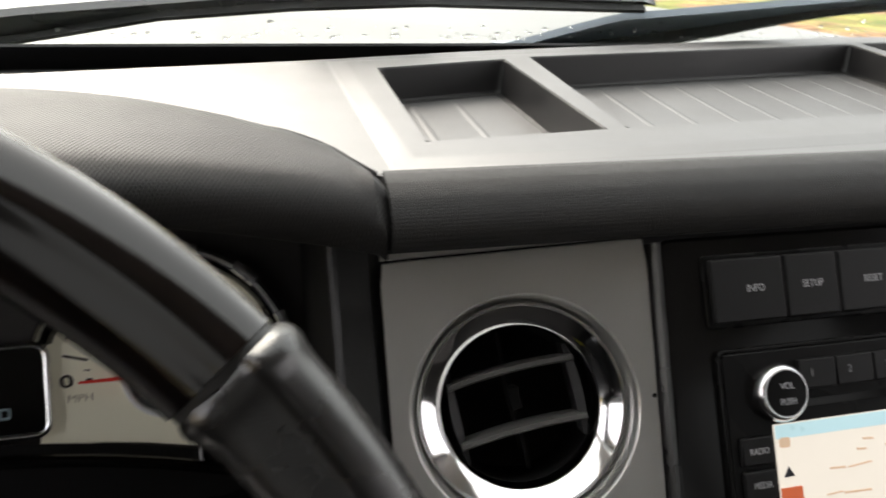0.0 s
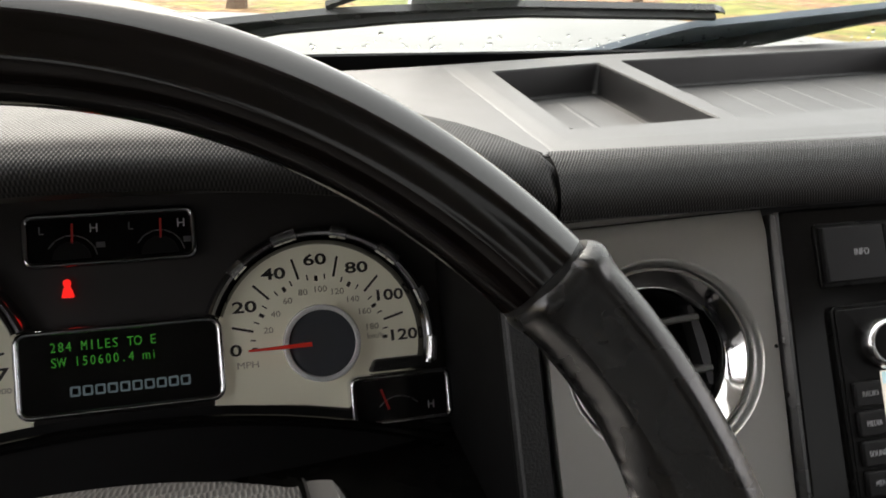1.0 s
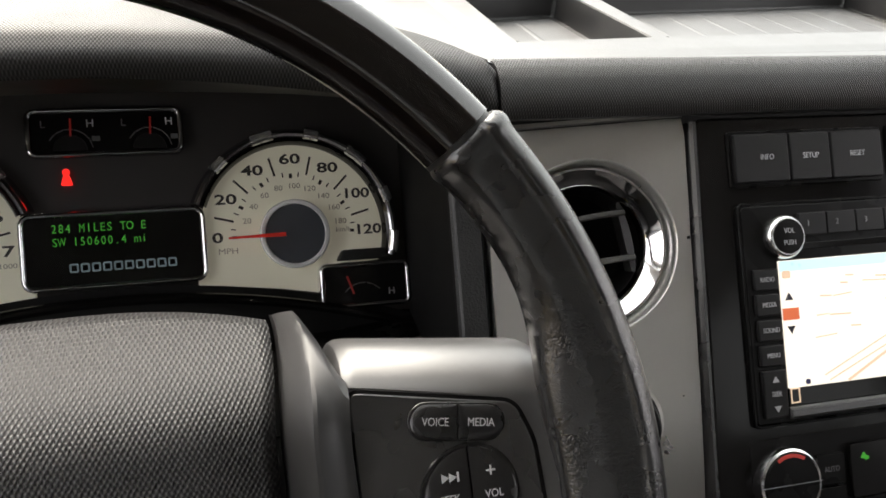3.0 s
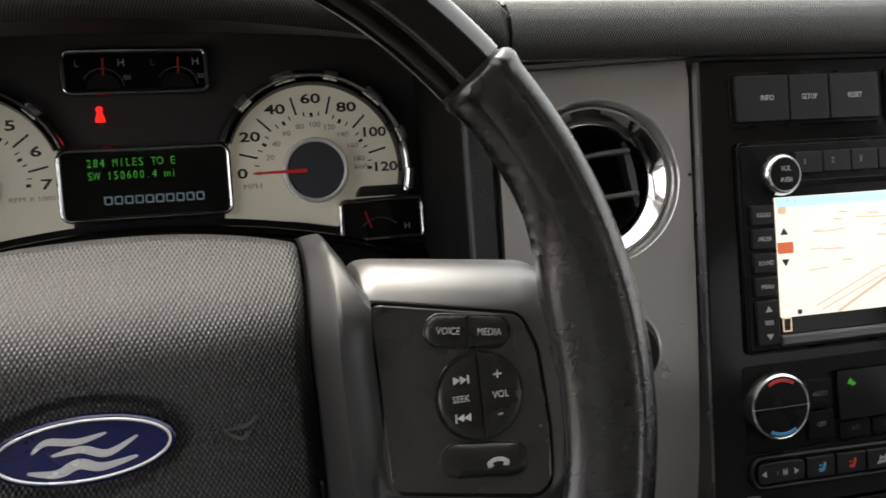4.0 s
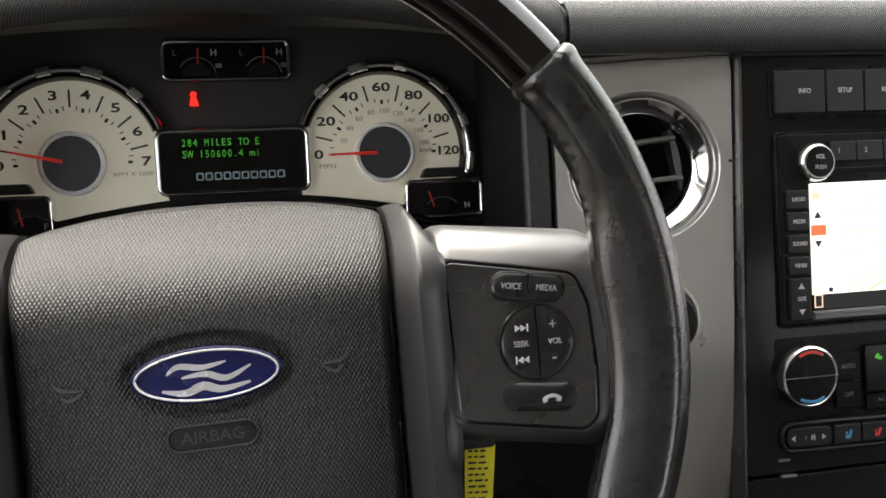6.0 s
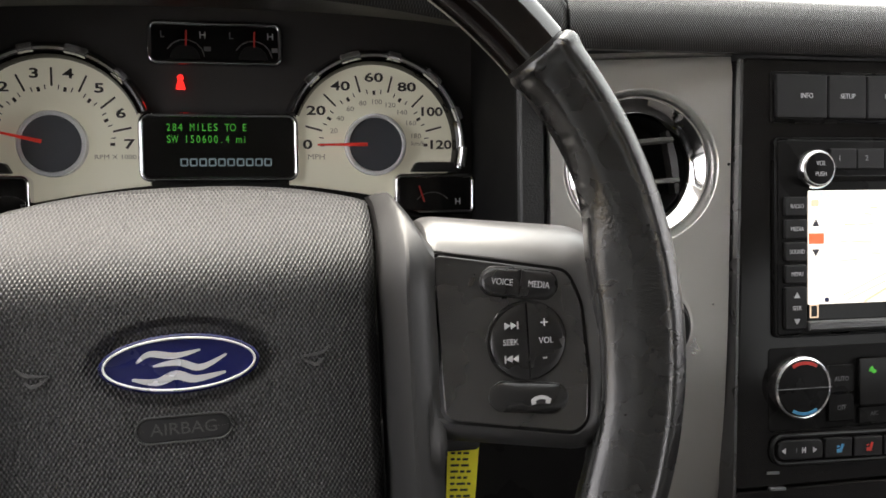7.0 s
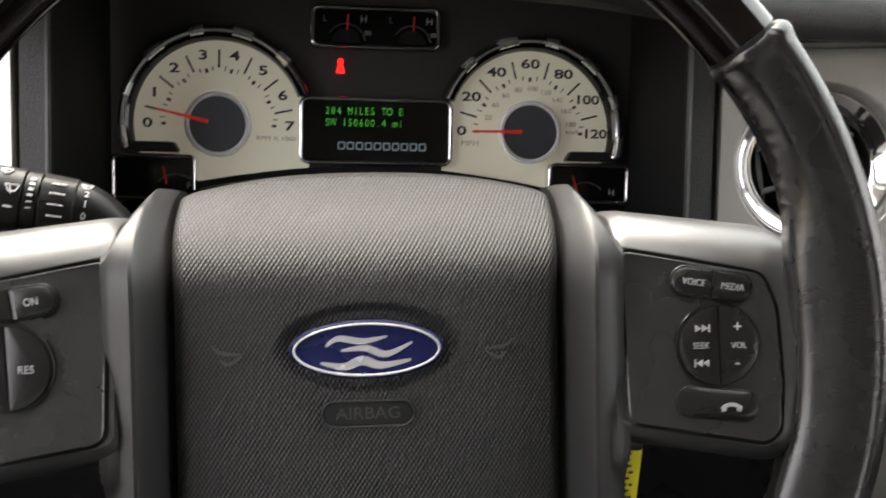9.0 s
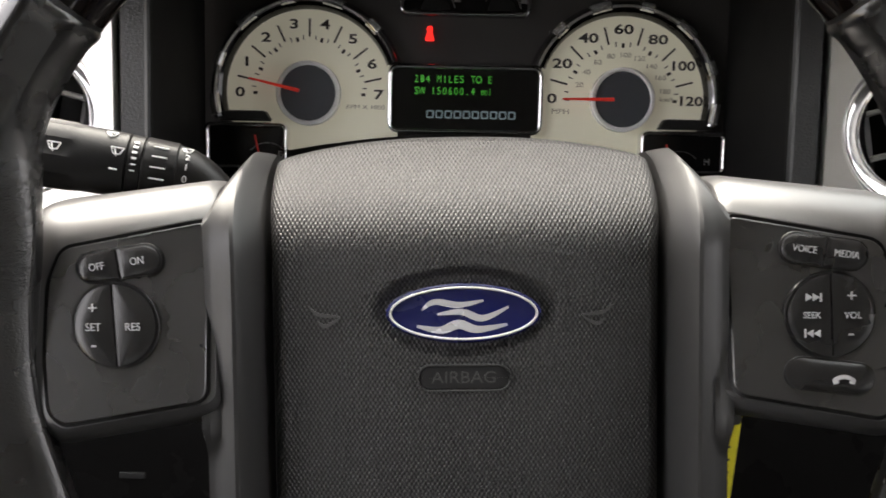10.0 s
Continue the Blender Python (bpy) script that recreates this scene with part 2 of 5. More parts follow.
DCHROME = material("smoked_chrome", (0.42, 0.42, 0.43), 0.1, metal=1.0, vary=0.05, rough_vary=0.04)
LEATHER = None
HUBRING = material("polished_hub_ring", (0.95, 0.95, 0.94), 0.15, metal=0.0, vary=0.02)
STALK = material("stalk_black_plastic", (0.0065, 0.0064, 0.0066), 0.42, grain=2200, bump=0.12, vary=0.2, spec=0.28)
PRINT = material("white_print", (0.75, 0.75, 0.75), 0.5)
WOOD = material("dark_lacquered_wood", (0.0048, 0.0033, 0.0028), 0.12, vary=0.7, blotch=18, spec=0.3, coat=0.5, squash=(1, 6, 6), rough_vary=0.05)
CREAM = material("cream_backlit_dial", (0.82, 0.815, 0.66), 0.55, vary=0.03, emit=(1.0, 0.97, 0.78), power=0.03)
INK = material("dial_ink", (0.028, 0.026, 0.022), 0.5)
FAINT = material("dial_faint_ink", (0.33, 0.31, 0.24), 0.5)
HUB = material("dial_hub_grey", (0.075, 0.082, 0.095), 0.4, vary=0.1)
NEEDLE = material("red_needle", (0.55, 0.03, 0.02), 0.4, emit=(0.9, 0.05, 0.03), power=0.05)
GREYINK = material("grey_print", (0.42, 0.42, 0.43), 0.5)
DIMPRINT = material("worn_grey_print", (0.24, 0.24, 0.245), 0.5)
EMBOSS = material("embossed_grey", (0.062, 0.061, 0.060), 0.45)
DIMINK = material("dim_grey_print", (0.11, 0.11, 0.115), 0.5)
BUTTON = material("button_black", (0.0110, 0.0108, 0.0109), 0.26, vary=0.2)
MATTE = material("button_matte", (0.0070, 0.0069, 0.0071), 0.5, vary=0.2, grain=2500, bump=0.1, spec=0.24)
BLUE = material("badge_blue", (0.0045, 0.0075, 0.075), 0.25, coat=0.3, vary=0.15)
WHITE = material("badge_white", (0.75, 0.75, 0.77), 0.25, metal=0.4)
YELLOW = material("yellow_tag_card", (0.93, 0.83, 0.05), 0.6, vary=0.06)
GREENGLOW = material("green_display_segments", (0.05, 0.3, 0.03), 0.5, emit=(0.06, 0.85, 0.06), power=0.055)
REDGLOW = material("red_warning_lamp", (0.5, 0.01, 0.01), 0.5, emit=(1.0, 0.02, 0.015), power=0.45)
BLUEGLOW = material("pale_blue_display_outline", (0.1, 0.135, 0.15), 0.5, emit=(0.3, 0.42, 0.48), power=0.05)
DIMNEEDLE = material("dim_red_needle", (0.22, 0.014, 0.011), 0.4, emit=(0.8, 0.04, 0.03), power=0.02)
ALUMINIUM = material("brushed_bright_metal", (0.88, 0.88, 0.89), 0.2, metal=1.0, vary=0.04, rough_vary=0.08, grain=3000, bump=0.05)
MAP = material("map_screen", (0.3, 0.3, 0.27), 0.3, emit=(1.0, 0.95, 0.85), power=0.36, vary=0.1)
MAPSKY = material("map_screen_blue", (0.2, 0.3, 0.35), 0.3, emit=(0.55, 0.85, 0.92), power=0.36)
MAPTAN = material("map_screen_tan", (0.3, 0.18, 0.12), 0.3, emit=(0.9, 0.70, 0.50), power=0.27)
MAPRED = material("map_screen_orange", (0.3, 0.08, 0.04), 0.3, emit=(0.8, 0.16, 0.05), power=0.24)
MAPINK = material("map_screen_ink", (0.02, 0.02, 0.03), 0.3)
BODY = material("pale_car_paint", (0.16, 0.163, 0.16), 0.35, spec=0.2, vary=0.08, blotch=7)
RUBBER = material("wiper_rubber", (0.012, 0.012, 0.013), 0.6, grain=800, bump=0.2)
STEELBLUE = material("wiper_arm_paint", (0.16, 0.19, 0.225), 0.35, grain=600, bump=0.1)
CLIPGREY = material("clip_pale_plastic", (0.78, 0.79, 0.8), 0.4, grain=900, bump=0.1)
BOUNCE_GREY = material("pale_bounce_grey", (0.33, 0.326, 0.318), 0.85, grain=60, bump=0.6, vary=0.3, blotch=2, relief=0.004)
BARK = material("brown_bark", (0.17, 0.115, 0.08), 0.9, grain=40, bump=0.8, vary=0.4, blotch=6, relief=0.02)
REDPRINT = material("red_print", (0.5, 0.03, 0.02), 0.5)
BLUEPRINT = material("blue_print", (0.05, 0.25, 0.45), 0.5)


def leather_material():
    """Black leather: a net of fine cells, wrinkles in places, worn shine."""
    m = material("black_leather", (0.0115, 0.0112, 0.0111), 0.27, grain=2600, bump=0.12, vary=0.3, blotch=60, rough_vary=0.12, relief=0.0003, spec=0.75, ior=1.52)
    n, link = m.node_tree.nodes, m.node_tree.links.new
    bsdf = n["Principled BSDF"]
    tc = n.new("ShaderNodeTexCoord")
    warp = n.new("ShaderNodeTexNoise")
    warp.inputs["Scale"].default_value, warp.inputs["Detail"].default_value = 300, 2
    shift = n.new("ShaderNodeVectorMath")
    shift.operation, shift.inputs[3].default_value = "SCALE", 0.0022
    add = n.new("ShaderNodeVectorMath")
    link(tc.outputs["Object"], warp.inputs[0])
    link(warp.outputs["Color"], shift.inputs[0])
    link(tc.outputs["Object"], add.inputs[0])
    link(shift.outputs[0], add.inputs[1])
    cells = n.new("ShaderNodeTexVoronoi")
    cells.feature = "DISTANCE_TO_EDGE"
    cells.inputs["Scale"].default_value = 620
    link(add.outputs[0], cells.inputs[0])
    crown = n.new("ShaderNodeMapRange")
    crown.inputs[1].default_value, crown.inputs[2].default_value, crown.inputs[4].default_value = 0.0, 0.22, 0.9
    link(cells.outputs[0], crown.inputs[0])
    mp = n.new("ShaderNodeMapping")
    mp.inputs["Scale"].default_value = (110, 520, 240)
    crease = n.new("ShaderNodeTexNoise")
    crease.inputs["Scale"].default_value, crease.inputs["Detail"].default_value, crease.inputs["Distortion"].default_value = 1.0, 3, 1.0
    link(add.outputs[0], mp.inputs[0])
    link(mp.outputs[0], crease.inputs[0])
    where = n.new("ShaderNodeTexNoise")
    where.inputs["Scale"].default_value, where.inputs["Detail"].default_value = 26, 1
    link(tc.outputs["Object"], where.inputs[0])
    much = n.new("ShaderNodeMapRange")
    much.inputs[1].default_value, much.inputs[2].default_value = 0.30, 0.85
    link(where.outputs[0], much.inputs[0])
    mix = n.new("ShaderNodeMix")
    link(much.outputs[0], mix.inputs[0])
    link(crown.outputs[0], mix.inputs[2])
    link(crease.outputs[0], mix.inputs[3])
    b = n.new("ShaderNodeBump")
    b.inputs["Strength"].default_value, b.inputs["Distance"].default_value = 0.38, 0.00018
    # polished smooth where it is gripped, up towards the wood
    xyz = n.new("ShaderNodeSeparateXYZ")
    link(tc.outputs["Object"], xyz.inputs[0])
    grip = n.new("ShaderNodeMapRange")
    grip.inputs[1].default_value, grip.inputs[2].default_value, grip.inputs[3].default_value, grip.inputs[4].default_value = 0.045, 0.085, 1.0, 0.3
    link(xyz.outputs[1], grip.inputs[0])
    height = n.new("ShaderNodeMath")
    height.operation = "MULTIPLY"
    link(mix.outputs[0], height.inputs[0])
    link(grip.outputs[0], height.inputs[1])
    link(height.outputs[0], b.inputs["Height"])
    link(bsdf.inputs["Normal"].links[0].from_socket, b.inputs["Normal"])
    link(b.outputs[0], bsdf.inputs["Normal"])
    return m


LEATHER = leather_material()


def grass_material():
    m = bpy.data.materials.new("lawn_with_leaves")
    m.use_nodes = True
    n, link = m.node_tree.nodes, m.node_tree.links.new
    bsdf = n["Principled BSDF"]
    bsdf.inputs["Roughness"].default_value = 0.9
    tc = n.new("ShaderNodeTexCoord")
    a, c, e, lobes = (n.new("ShaderNodeTexNoise") for _ in range(4))
    for node, scale, detail in ((a, 0.42, 6), (c, 1.1, 6), (e, 3.2, 6), (lobes, 0.23, 3)):
        node.inputs["Scale"].default_value, node.inputs["Detail"].default_value = scale, detail
        node.inputs["Roughness"].default_value = 0.62
        link(tc.outputs["Object"], node.inputs[0])

    def ramp(src, stops):
        r = n.new("ShaderNodeValToRGB")
        while len(r.color_ramp.elements) < len(stops):
            r.color_ramp.elements.new(0.5)
        for el, (x, col) in zip(r.color_ramp.elements, stops):
            el.position, el.color = x, (*col, 1)
        link(src.outputs[0], r.inputs[0])
        return r

    def over(f, x, y):
        q = n.new("ShaderNodeMix")
        q.data_type = "RGBA"
        link(f.outputs[0], q.inputs[0])
        link(x, q.inputs[6])
        link(y, q.inputs[7])
        return q.outputs[2]
    green = ramp(c, ((0.36, (0.10, 0.13, 0.02)), (0.5, (0.22, 0.22, 0.04)), (0.64, (0.36, 0.32, 0.09))))
    leaf = ramp(e, ((0.36, (0.09, 0.04, 0.015)), (0.5, (0.27, 0.14, 0.06)), (0.64, (0.46, 0.30, 0.16))))
    where = ramp(a, ((0.46, (0, 0, 0)), (0.54, (1, 1, 1))))
    link(over(where, green.outputs[0], leaf.outputs[0]), bsdf.inputs["Base Color"])
    return m


def glass_material(name="windscreen_glass", tint=(0.93, 0.96, 0.94)):
    m = bpy.data.materials.new(name)
    m.use_nodes = True
    n, link = m.node_tree.nodes, m.node_tree.links.new
    n.remove(n["Principled BSDF"])
    clear, gloss, mix = n.new("ShaderNodeBsdfTransparent"), n.new("ShaderNodeBsdfGlossy"), n.new("ShaderNodeMixShader")
    clear.inputs[0].default_value = (*tint, 1)
    gloss.inputs["Roughness"].default_value = 0.02
    mix.inputs[0].default_value = 0.04
    link(clear.outputs[0], mix.inputs[1])
    link(gloss.outputs[0], mix.inputs[2])
    link(mix.outputs[0], n["Material Output"].inputs[0])
    return m


def water_material():
    m = bpy.data.materials.new("rain_water")
    m.use_nodes = True
    n, link = m.node_tree.nodes, m.node_tree.links.new
    n.remove(n["Principled BSDF"])
    w = n.new("ShaderNodeBsdfGlass")
    w.inputs["IOR"].default_value, w.inputs["Roughness"].default_value = 1.33, 0.0
    link(w.outputs[0], n["Material Output"].inputs[0])
    return m


GRASS, GLASS, WATER = grass_material(), glass_material(), water_material()
PRIVACY = glass_material("tinted_glass", (0.55, 0.56, 0.55))

# ---------------------------------------------------------------- ground, car body shell
ground = new("ground", bpy.data.meshes.new("ground"))
bm = surface(lambda u, v: (u, v, 0.0), spread(-400, 400, 9), spread(-400, 400, 9))
bm.to_mesh(ground.data)
bm.free()
ground.data.materials.append(GRASS)
# unseen pale slab added as a reflector to lift light in the cabin
bounce_slab = part("driveway", box(-6, -30, -0.05, 7, 8.5, 0.02), BOUNCE_GREY, None, "pale grey unseen slab under the car, added to bounce light")
tagged(bounce_slab, category="driveway", kind="structure")
tagged(ground, "yellow-green lawn strewn with brown fallen leaves", "ground", kind="structure")

MID = 0.42
shell = thing("cabin_shell", Matrix(), "car cabin with pale lining, dark doors and the driver's window down", "car cabin", kind="structure")
part("cabin_floor", box(-0.5, -2.3, 0.5, 1.34, 0.6, 0.55), STRIP, shell)
part("headliner", box(-0.5, -2.3, 1.78, 1.34, -0.18, 1.83), CLOTH, shell)
part("roof_header", loft([[(-0.5, 0.02, 1.62), (1.34, 0.02, 1.62), (1.34, 0.02, 1.635), (-0.5, 0.02, 1.635)], [(-0.5, -0.24, 1.765), (1.34, -0.24, 1.765), (1.34, -0.24, 1.79), (-0.5, -0.24, 1.79)]]), CLOTH, shell)
for side, x0, x1 in (("left", -0.5, -0.45), ("right", 1.29, 1.34)):
    part("door_lining", box(x0, -2.3, 0.55, x1, 0.44 if side == "left" else 0.6, 1.13 if side == "left" else 1.2, 0.01), STRIP, shell)
    part("kick_panel", box(x0, 0.42, 0.55, x1, 0.6, 1.12, 0.01), STRIP, shell)
    # unseen rail and pillar, the left ones enlarged to block window light
    part("roof_rail", box(x0, -2.3, 1.66 if side == "left" else 1.74, x1, -0.16, 1.78), CLOTH, shell)
    part("middle_pillar", box(x0, -0.86, 1.13, x1, -0.42 if side == "left" else -0.62, 1.74, 0.004), STRIP, shell)
    part("rear_pillar", box(x0, -1.62, 1.13, x1, -1.50, 1.74, 0.004), STRIP, shell)
    part("rear_pillar", box(x0, -2.3, 1.13, x1, -2.18, 1.74, 0.004), STRIP, shell)
    # unseen rear glass, its tint set for the light wanted from behind
    part("rear_side_glass", box((x0 + x1) / 2 - 0.002, -2.19, 1.12, (x0 + x1) / 2 + 0.002, -0.84, 1.75), PRIVACY, shell, "unseen dark tinted rear side glass lighting the cabin")
    xm = (x0 + x1) / 2
    part("windscreen_pillar", loft([[(xm - 0.03, 0.50, 1.17), (xm + 0.03, 0.50, 1.17), (xm + 0.03, 0.56, 1.17), (xm - 0.03, 0.56, 1.17)], [(xm - 0.03, -0.18, 1.78), (xm + 0.03, -0.18, 1.78), (xm + 0.03, -0.12, 1.78), (xm - 0.03, -0.12, 1.78)]]), CLOTH, shell)
part("tailgate", box(-0.5, -2.35, 0.5, 1.34, -2.3, 1.22), STRIP, shell)
part("tailgate_glass", box(-0.46, -2.326, 1.21, 1.30, -2.322, 1.79), PRIVACY, shell, "unseen dark tinted rear window lighting the cabin")
for x in (0.0, 0.84):
    part("front_seat_back", loft([[(x - 0.25, -0.62, 0.75), (x + 0.25, -0.62, 0.75), (x + 0.25, -0.50, 0.75), (x - 0.25, -0.50, 0.75)], [(x - 0.24, -0.80, 1.28), (x + 0.24, -0.80, 1.28), (x + 0.24, -0.70, 1.28), (x - 0.24, -0.70, 1.28)]]), STRIP, shell)
# unseen bench and headrests added to block light from the tailgate glass
part("rear_bench", loft([[(-0.44, -1.46, 0.75), (1.28, -1.46, 0.75), (1.28, -1.30, 0.75), (-0.44, -1.30, 0.75)], [(-0.42, -1.62, 1.40), (1.26, -1.62, 1.40), (1.26, -1.50, 1.40), (-0.42, -1.50, 1.40)]]), STRIP, shell)
for x in (0.0, 0.42, 0.84):
    part("headrest", box(x - 0.13, -1.63, 1.40, x + 0.13, -1.53, 1.57, 0.03), STRIP, shell)
part("firewall", box(-0.5, 0.56, 0.5, 1.34, 0.6, 1.22), DARK, shell)

SCREEN = tilted(MID, 0.53, 1.262, -52)      # up the windscreen: first axis across, second up the glass, third inwards
glass = part("windscreen", loft([at_w(rrect(-0.86, -0.01, 0.86, 0.84, 0.05), 0.0), at_w(rrect(-0.86, -0.01, 0.86, 0.84, 0.05), 0.004)]), GLASS, None, "wet clear laminated windscreen with rain drops")
glass.matrix_basis = SCREEN
tagged(glass, category="windscreen", kind="structure")
glass.visible_shadow = False
frit = part("windscreen_border", loft([at_w(rrect(-0.86, -0.05, 0.86, 0.047, 0.01), 0.006), at_w(rrect(-0.86, -0.05, 0.86, 0.047, 0.01), 0.008)]), DARK, None, "black ceramic border along the windscreen base")
frit.matrix_basis = SCREEN
tagged(frit, category="window border", kind="structure")

hood = thing("car_hood", Matrix(), "pale painted car hood, wet from rain", "car hood")


def hood_at(u, v):
    x = MID + u * 0.98
    return (x, 0.58 + v * 1.3, 1.215 - 0.03 * v * v - 0.035 * u * u + 0.012 * smoothstep((0.45 - abs(abs(u) - 0.55)) * 4))


part("panel", surface(hood_at, spread(-1, 1, 41), spread(0, 1, 21)), BODY, hood)
part("cowl", box(-0.45, 0.50, 1.12, 1.29, 0.6, 1.2, 0.01), DARK, hood)


def on_glass(u, v, w=0.0):
    return SCREEN @ Vector((u, v, -0.001 - w))


def glass_loft(us, section):
    """A long piece lying on the outside of the windscreen; section(u) lists (v, height) round it."""
    return loft([[tuple(on_glass(u, v, w)) for v, w in section(u)] for u in us])


def blade_low(u):
    return float(np.interp(u, (-0.43, -0.361, -0.306, -0.22, -0.133, 0.04), (0.022, 0.044, 0.0625, 0.0755, 0.0822, 0.0765)))


def blade_top(u):
    return float(np.interp(u, (-0.43, -0.388, -0.272, -0.22, -0.134, 0.03, 0.042), (0.050, 0.0606, 0.080, 0.0838, 0.0895, 0.0845, 0.078)))


blade_wiper = thing("windscreen_wiper", Matrix(), "black wiper blade with a grey clip on the wet windscreen", "wiper", "windscreen wipers")
part("rubber_lip", glass_loft(spread(-0.42, 0.032, 40), lambda u: [(blade_low(u), 0.0), (blade_low(u) + 0.004, 0.0), (blade_low(u) + 0.004, 0.006), (blade_low(u), 0.006)]), RUBBER, blade_wiper)
part("blade_spine", glass_loft(spread(-0.42, 0.042, 40), lambda u: [(blade_low(u) + 0.003, 0.005), (blade_top(u), 0.005), (blade_top(u), 0.0105), (blade_low(u) + 0.6 * (blade_top(u) - blade_low(u)), 0.0125), (blade_low(u) + 0.003, 0.009)]), SPOKE, blade_wiper, "dark grey blade spine")
clip = part("clip", glass_loft(spread(-0.214, -0.132, 13), lambda u: [(0.072, 0.0125), (0.112, 0.0125), (0.104, 0.019), (0.070 - 0.02 * (u + 0.214), 0.018)]), CLIPGREY, blade_wiper, "pale grey plastic clip")
part("clip_notch", glass_loft(spread(-0.156, -0.1318, 3), lambda u: [(0.0685, 0.018), (0.0755, 0.0187), (0.0755, 0.0193), (0.0675, 0.0190)]), STEELBLUE, clip)
part("arm", glass_loft(spread(-0.275, -0.215, 12), lambda u: [(0.077 + 0.62 * (u + 0.275), 0.010), (0.083 + 0.62 * (u + 0.275), 0.010), (0.082 + 0.62 * (u + 0.275), 0.0145), (0.078 + 0.62 * (u + 0.275), 0.0145)]), RUBBER, blade_wiper)

arm_wiper = thing("windscreen_wiper", Matrix(), "blue-grey wiper arm with rain drops across the windscreen", "wiper", "windscreen wipers")


def arm_top(u):
    return float(np.interp(u, (-0.06, -0.016, 0.02, 0.104, 0.189, 0.75), (0.018, 0.0447, 0.0637, 0.0773, 0.092, 0.185)))


def arm_mid(u):
    return float(np.interp(u, (-0.06, -0.016, 0.062, 0.138, 0.199, 0.75), (0.005, 0.012, 0.0318, 0.0524, 0.0675, 0.165)))


def arm_low(u):
    return float(np.interp(u, (-0.06, 0.06, 0.114, 0.143, 0.192, 0.75), (0.002, 0.024, 0.0416, 0.0543, 0.072, 0.172)))


part("arm", glass_loft(spread(-0.06, 0.75, 60), lambda u: [(arm_mid(u), 0.010), (arm_top(u), 0.002), (arm_top(u), 0.008), (arm_mid(u), 0.018)]), STEELBLUE, arm_wiper, "blue-grey upper face of the arm")
part("arm_underside", glass_loft(spread(-0.06, 0.75, 60), lambda u: [(arm_low(u), 0.001), (arm_low(u) + 0.003, 0.001), (arm_mid(u) - 0.0004, 0.0178), (arm_mid(u) - 0.001, 0.016)]), RUBBER, arm_wiper)

# rain on the glass near its base and on the arm
random.seed(11)
bm = bmesh.new()
for i in range(240):
    if i < 60:
        u = random.uniform(0.0, 0.36)
        k = random.uniform(0.0, 0.35)
        v, w = arm_mid(u) + (arm_top(u) - arm_mid(u)) * k, 0.018 - 0.010 * k
    else:
        u = random.uniform(-0.42, 0.45)
        v, w = 0.040 + abs(random.gauss(0, 0.010)), 0.0
    r = random.uniform(0.0006, 0.0019)
    m = SCREEN @ Matrix.Translation((u, v, -0.001 - w)) @ Matrix.Diagonal((r * random.uniform(0.8, 1.3), r * random.uniform(0.9, 1.5), r * 0.6, 1))
    bmesh.ops.create_icosphere(bm, subdivisions=1, radius=1.0, matrix=m)
rain = part("rain_drops", bm, WATER, None, "clear rain drops beaded on the windscreen base")
tagged(rain, category="rain drops", kind="stuff")

# ---------------------------------------------------------------- trees beyond the lawn
LEAF = material("olive_leaves", (0.085, 0.085, 0.03), 0.7, vary=0.4, blotch=3)


def tree(x, y, r, h, seed, label):
    """Tapered trunk with limbs and a crown of many small leaf clumps."""
    rnd = random.Random(seed)
    t = thing("tree", pose(x, y, -0.05), label, "tree", "trees beyond the lawn")

    def limb(a, b, r0, r1, n=8, k=7):
        a, b = Vector(a), Vector(b)
        d = (b - a).normalized()
        s = d.orthogonal().normalized()
        o = d.cross(s)
        bend = (s * rnd.uniform(-1, 1) + o * rnd.uniform(-1, 1)) * (b - a).length * 0.06
        rings = []
        for i in range(k):
            f = i / (k - 1)
            c = a.lerp(b, f) + bend * math.sin(math.pi * f)
            q = r0 + (r1 - r0) * f + (0.5 * r0 * (1 - f * k) ** 2 if f * k < 1 and a.z < 0.1 else 0)
            rings.append([tuple(c + (s * math.cos(2 * math.pi * j / n) + o * math.sin(2 * math.pi * j / n)) * q * (1 + 0.1 * math.sin(3 * j + i))) for j in range(n)])
        return loft(rings)
    part("trunk", limb((0, 0, 0), (rnd.uniform(-0.2, 0.2), rnd.uniform(-0.2, 0.2), h * 0.75), r, r * 0.35, 12, 9), BARK, t)
    tips = []
    for i in range(9):
        z = h * rnd.uniform(0.35, 0.75)
        a = 2.4 * i + rnd.uniform(-0.3, 0.3)
        l = h * rnd.uniform(0.18, 0.3)
        e = (l * math.cos(a), l * math.sin(a), z + l * rnd.uniform(0.4, 0.9))
        tips.append(Vector(e))
        part("limb", limb((0, 0, z), e, r * 0.3, r * 0.06), BARK, t)
    tips.append(Vector((0, 0, h * 0.85)))
    verts, faces = [], []
    for tip in tips:
        for _ in range(170):
            c = tip + Vector((rnd.gauss(0, 1), rnd.gauss(0, 1), rnd.gauss(0, 0.8))) * h * 0.085
            n_ = Vector((rnd.gauss(0, 1), rnd.gauss(0, 1), rnd.gauss(0.6, 1))).normalized()
            s = n_.orthogonal().normalized() * rnd.uniform(0.05, 0.11)
            o = n_.cross(s) * 0.6
            b = len(verts)
            verts += [tuple(c - s), tuple(c - o), tuple(c + s), tuple(c + o)]
            faces.append((b, b + 1, b + 2, b + 3))
    me = bpy.data.meshes.new("crown")
    me.from_pydata(verts, [], faces)
    me.materials.append(LEAF)
    crown = new("crown", me)
    crown.parent = t
    return t


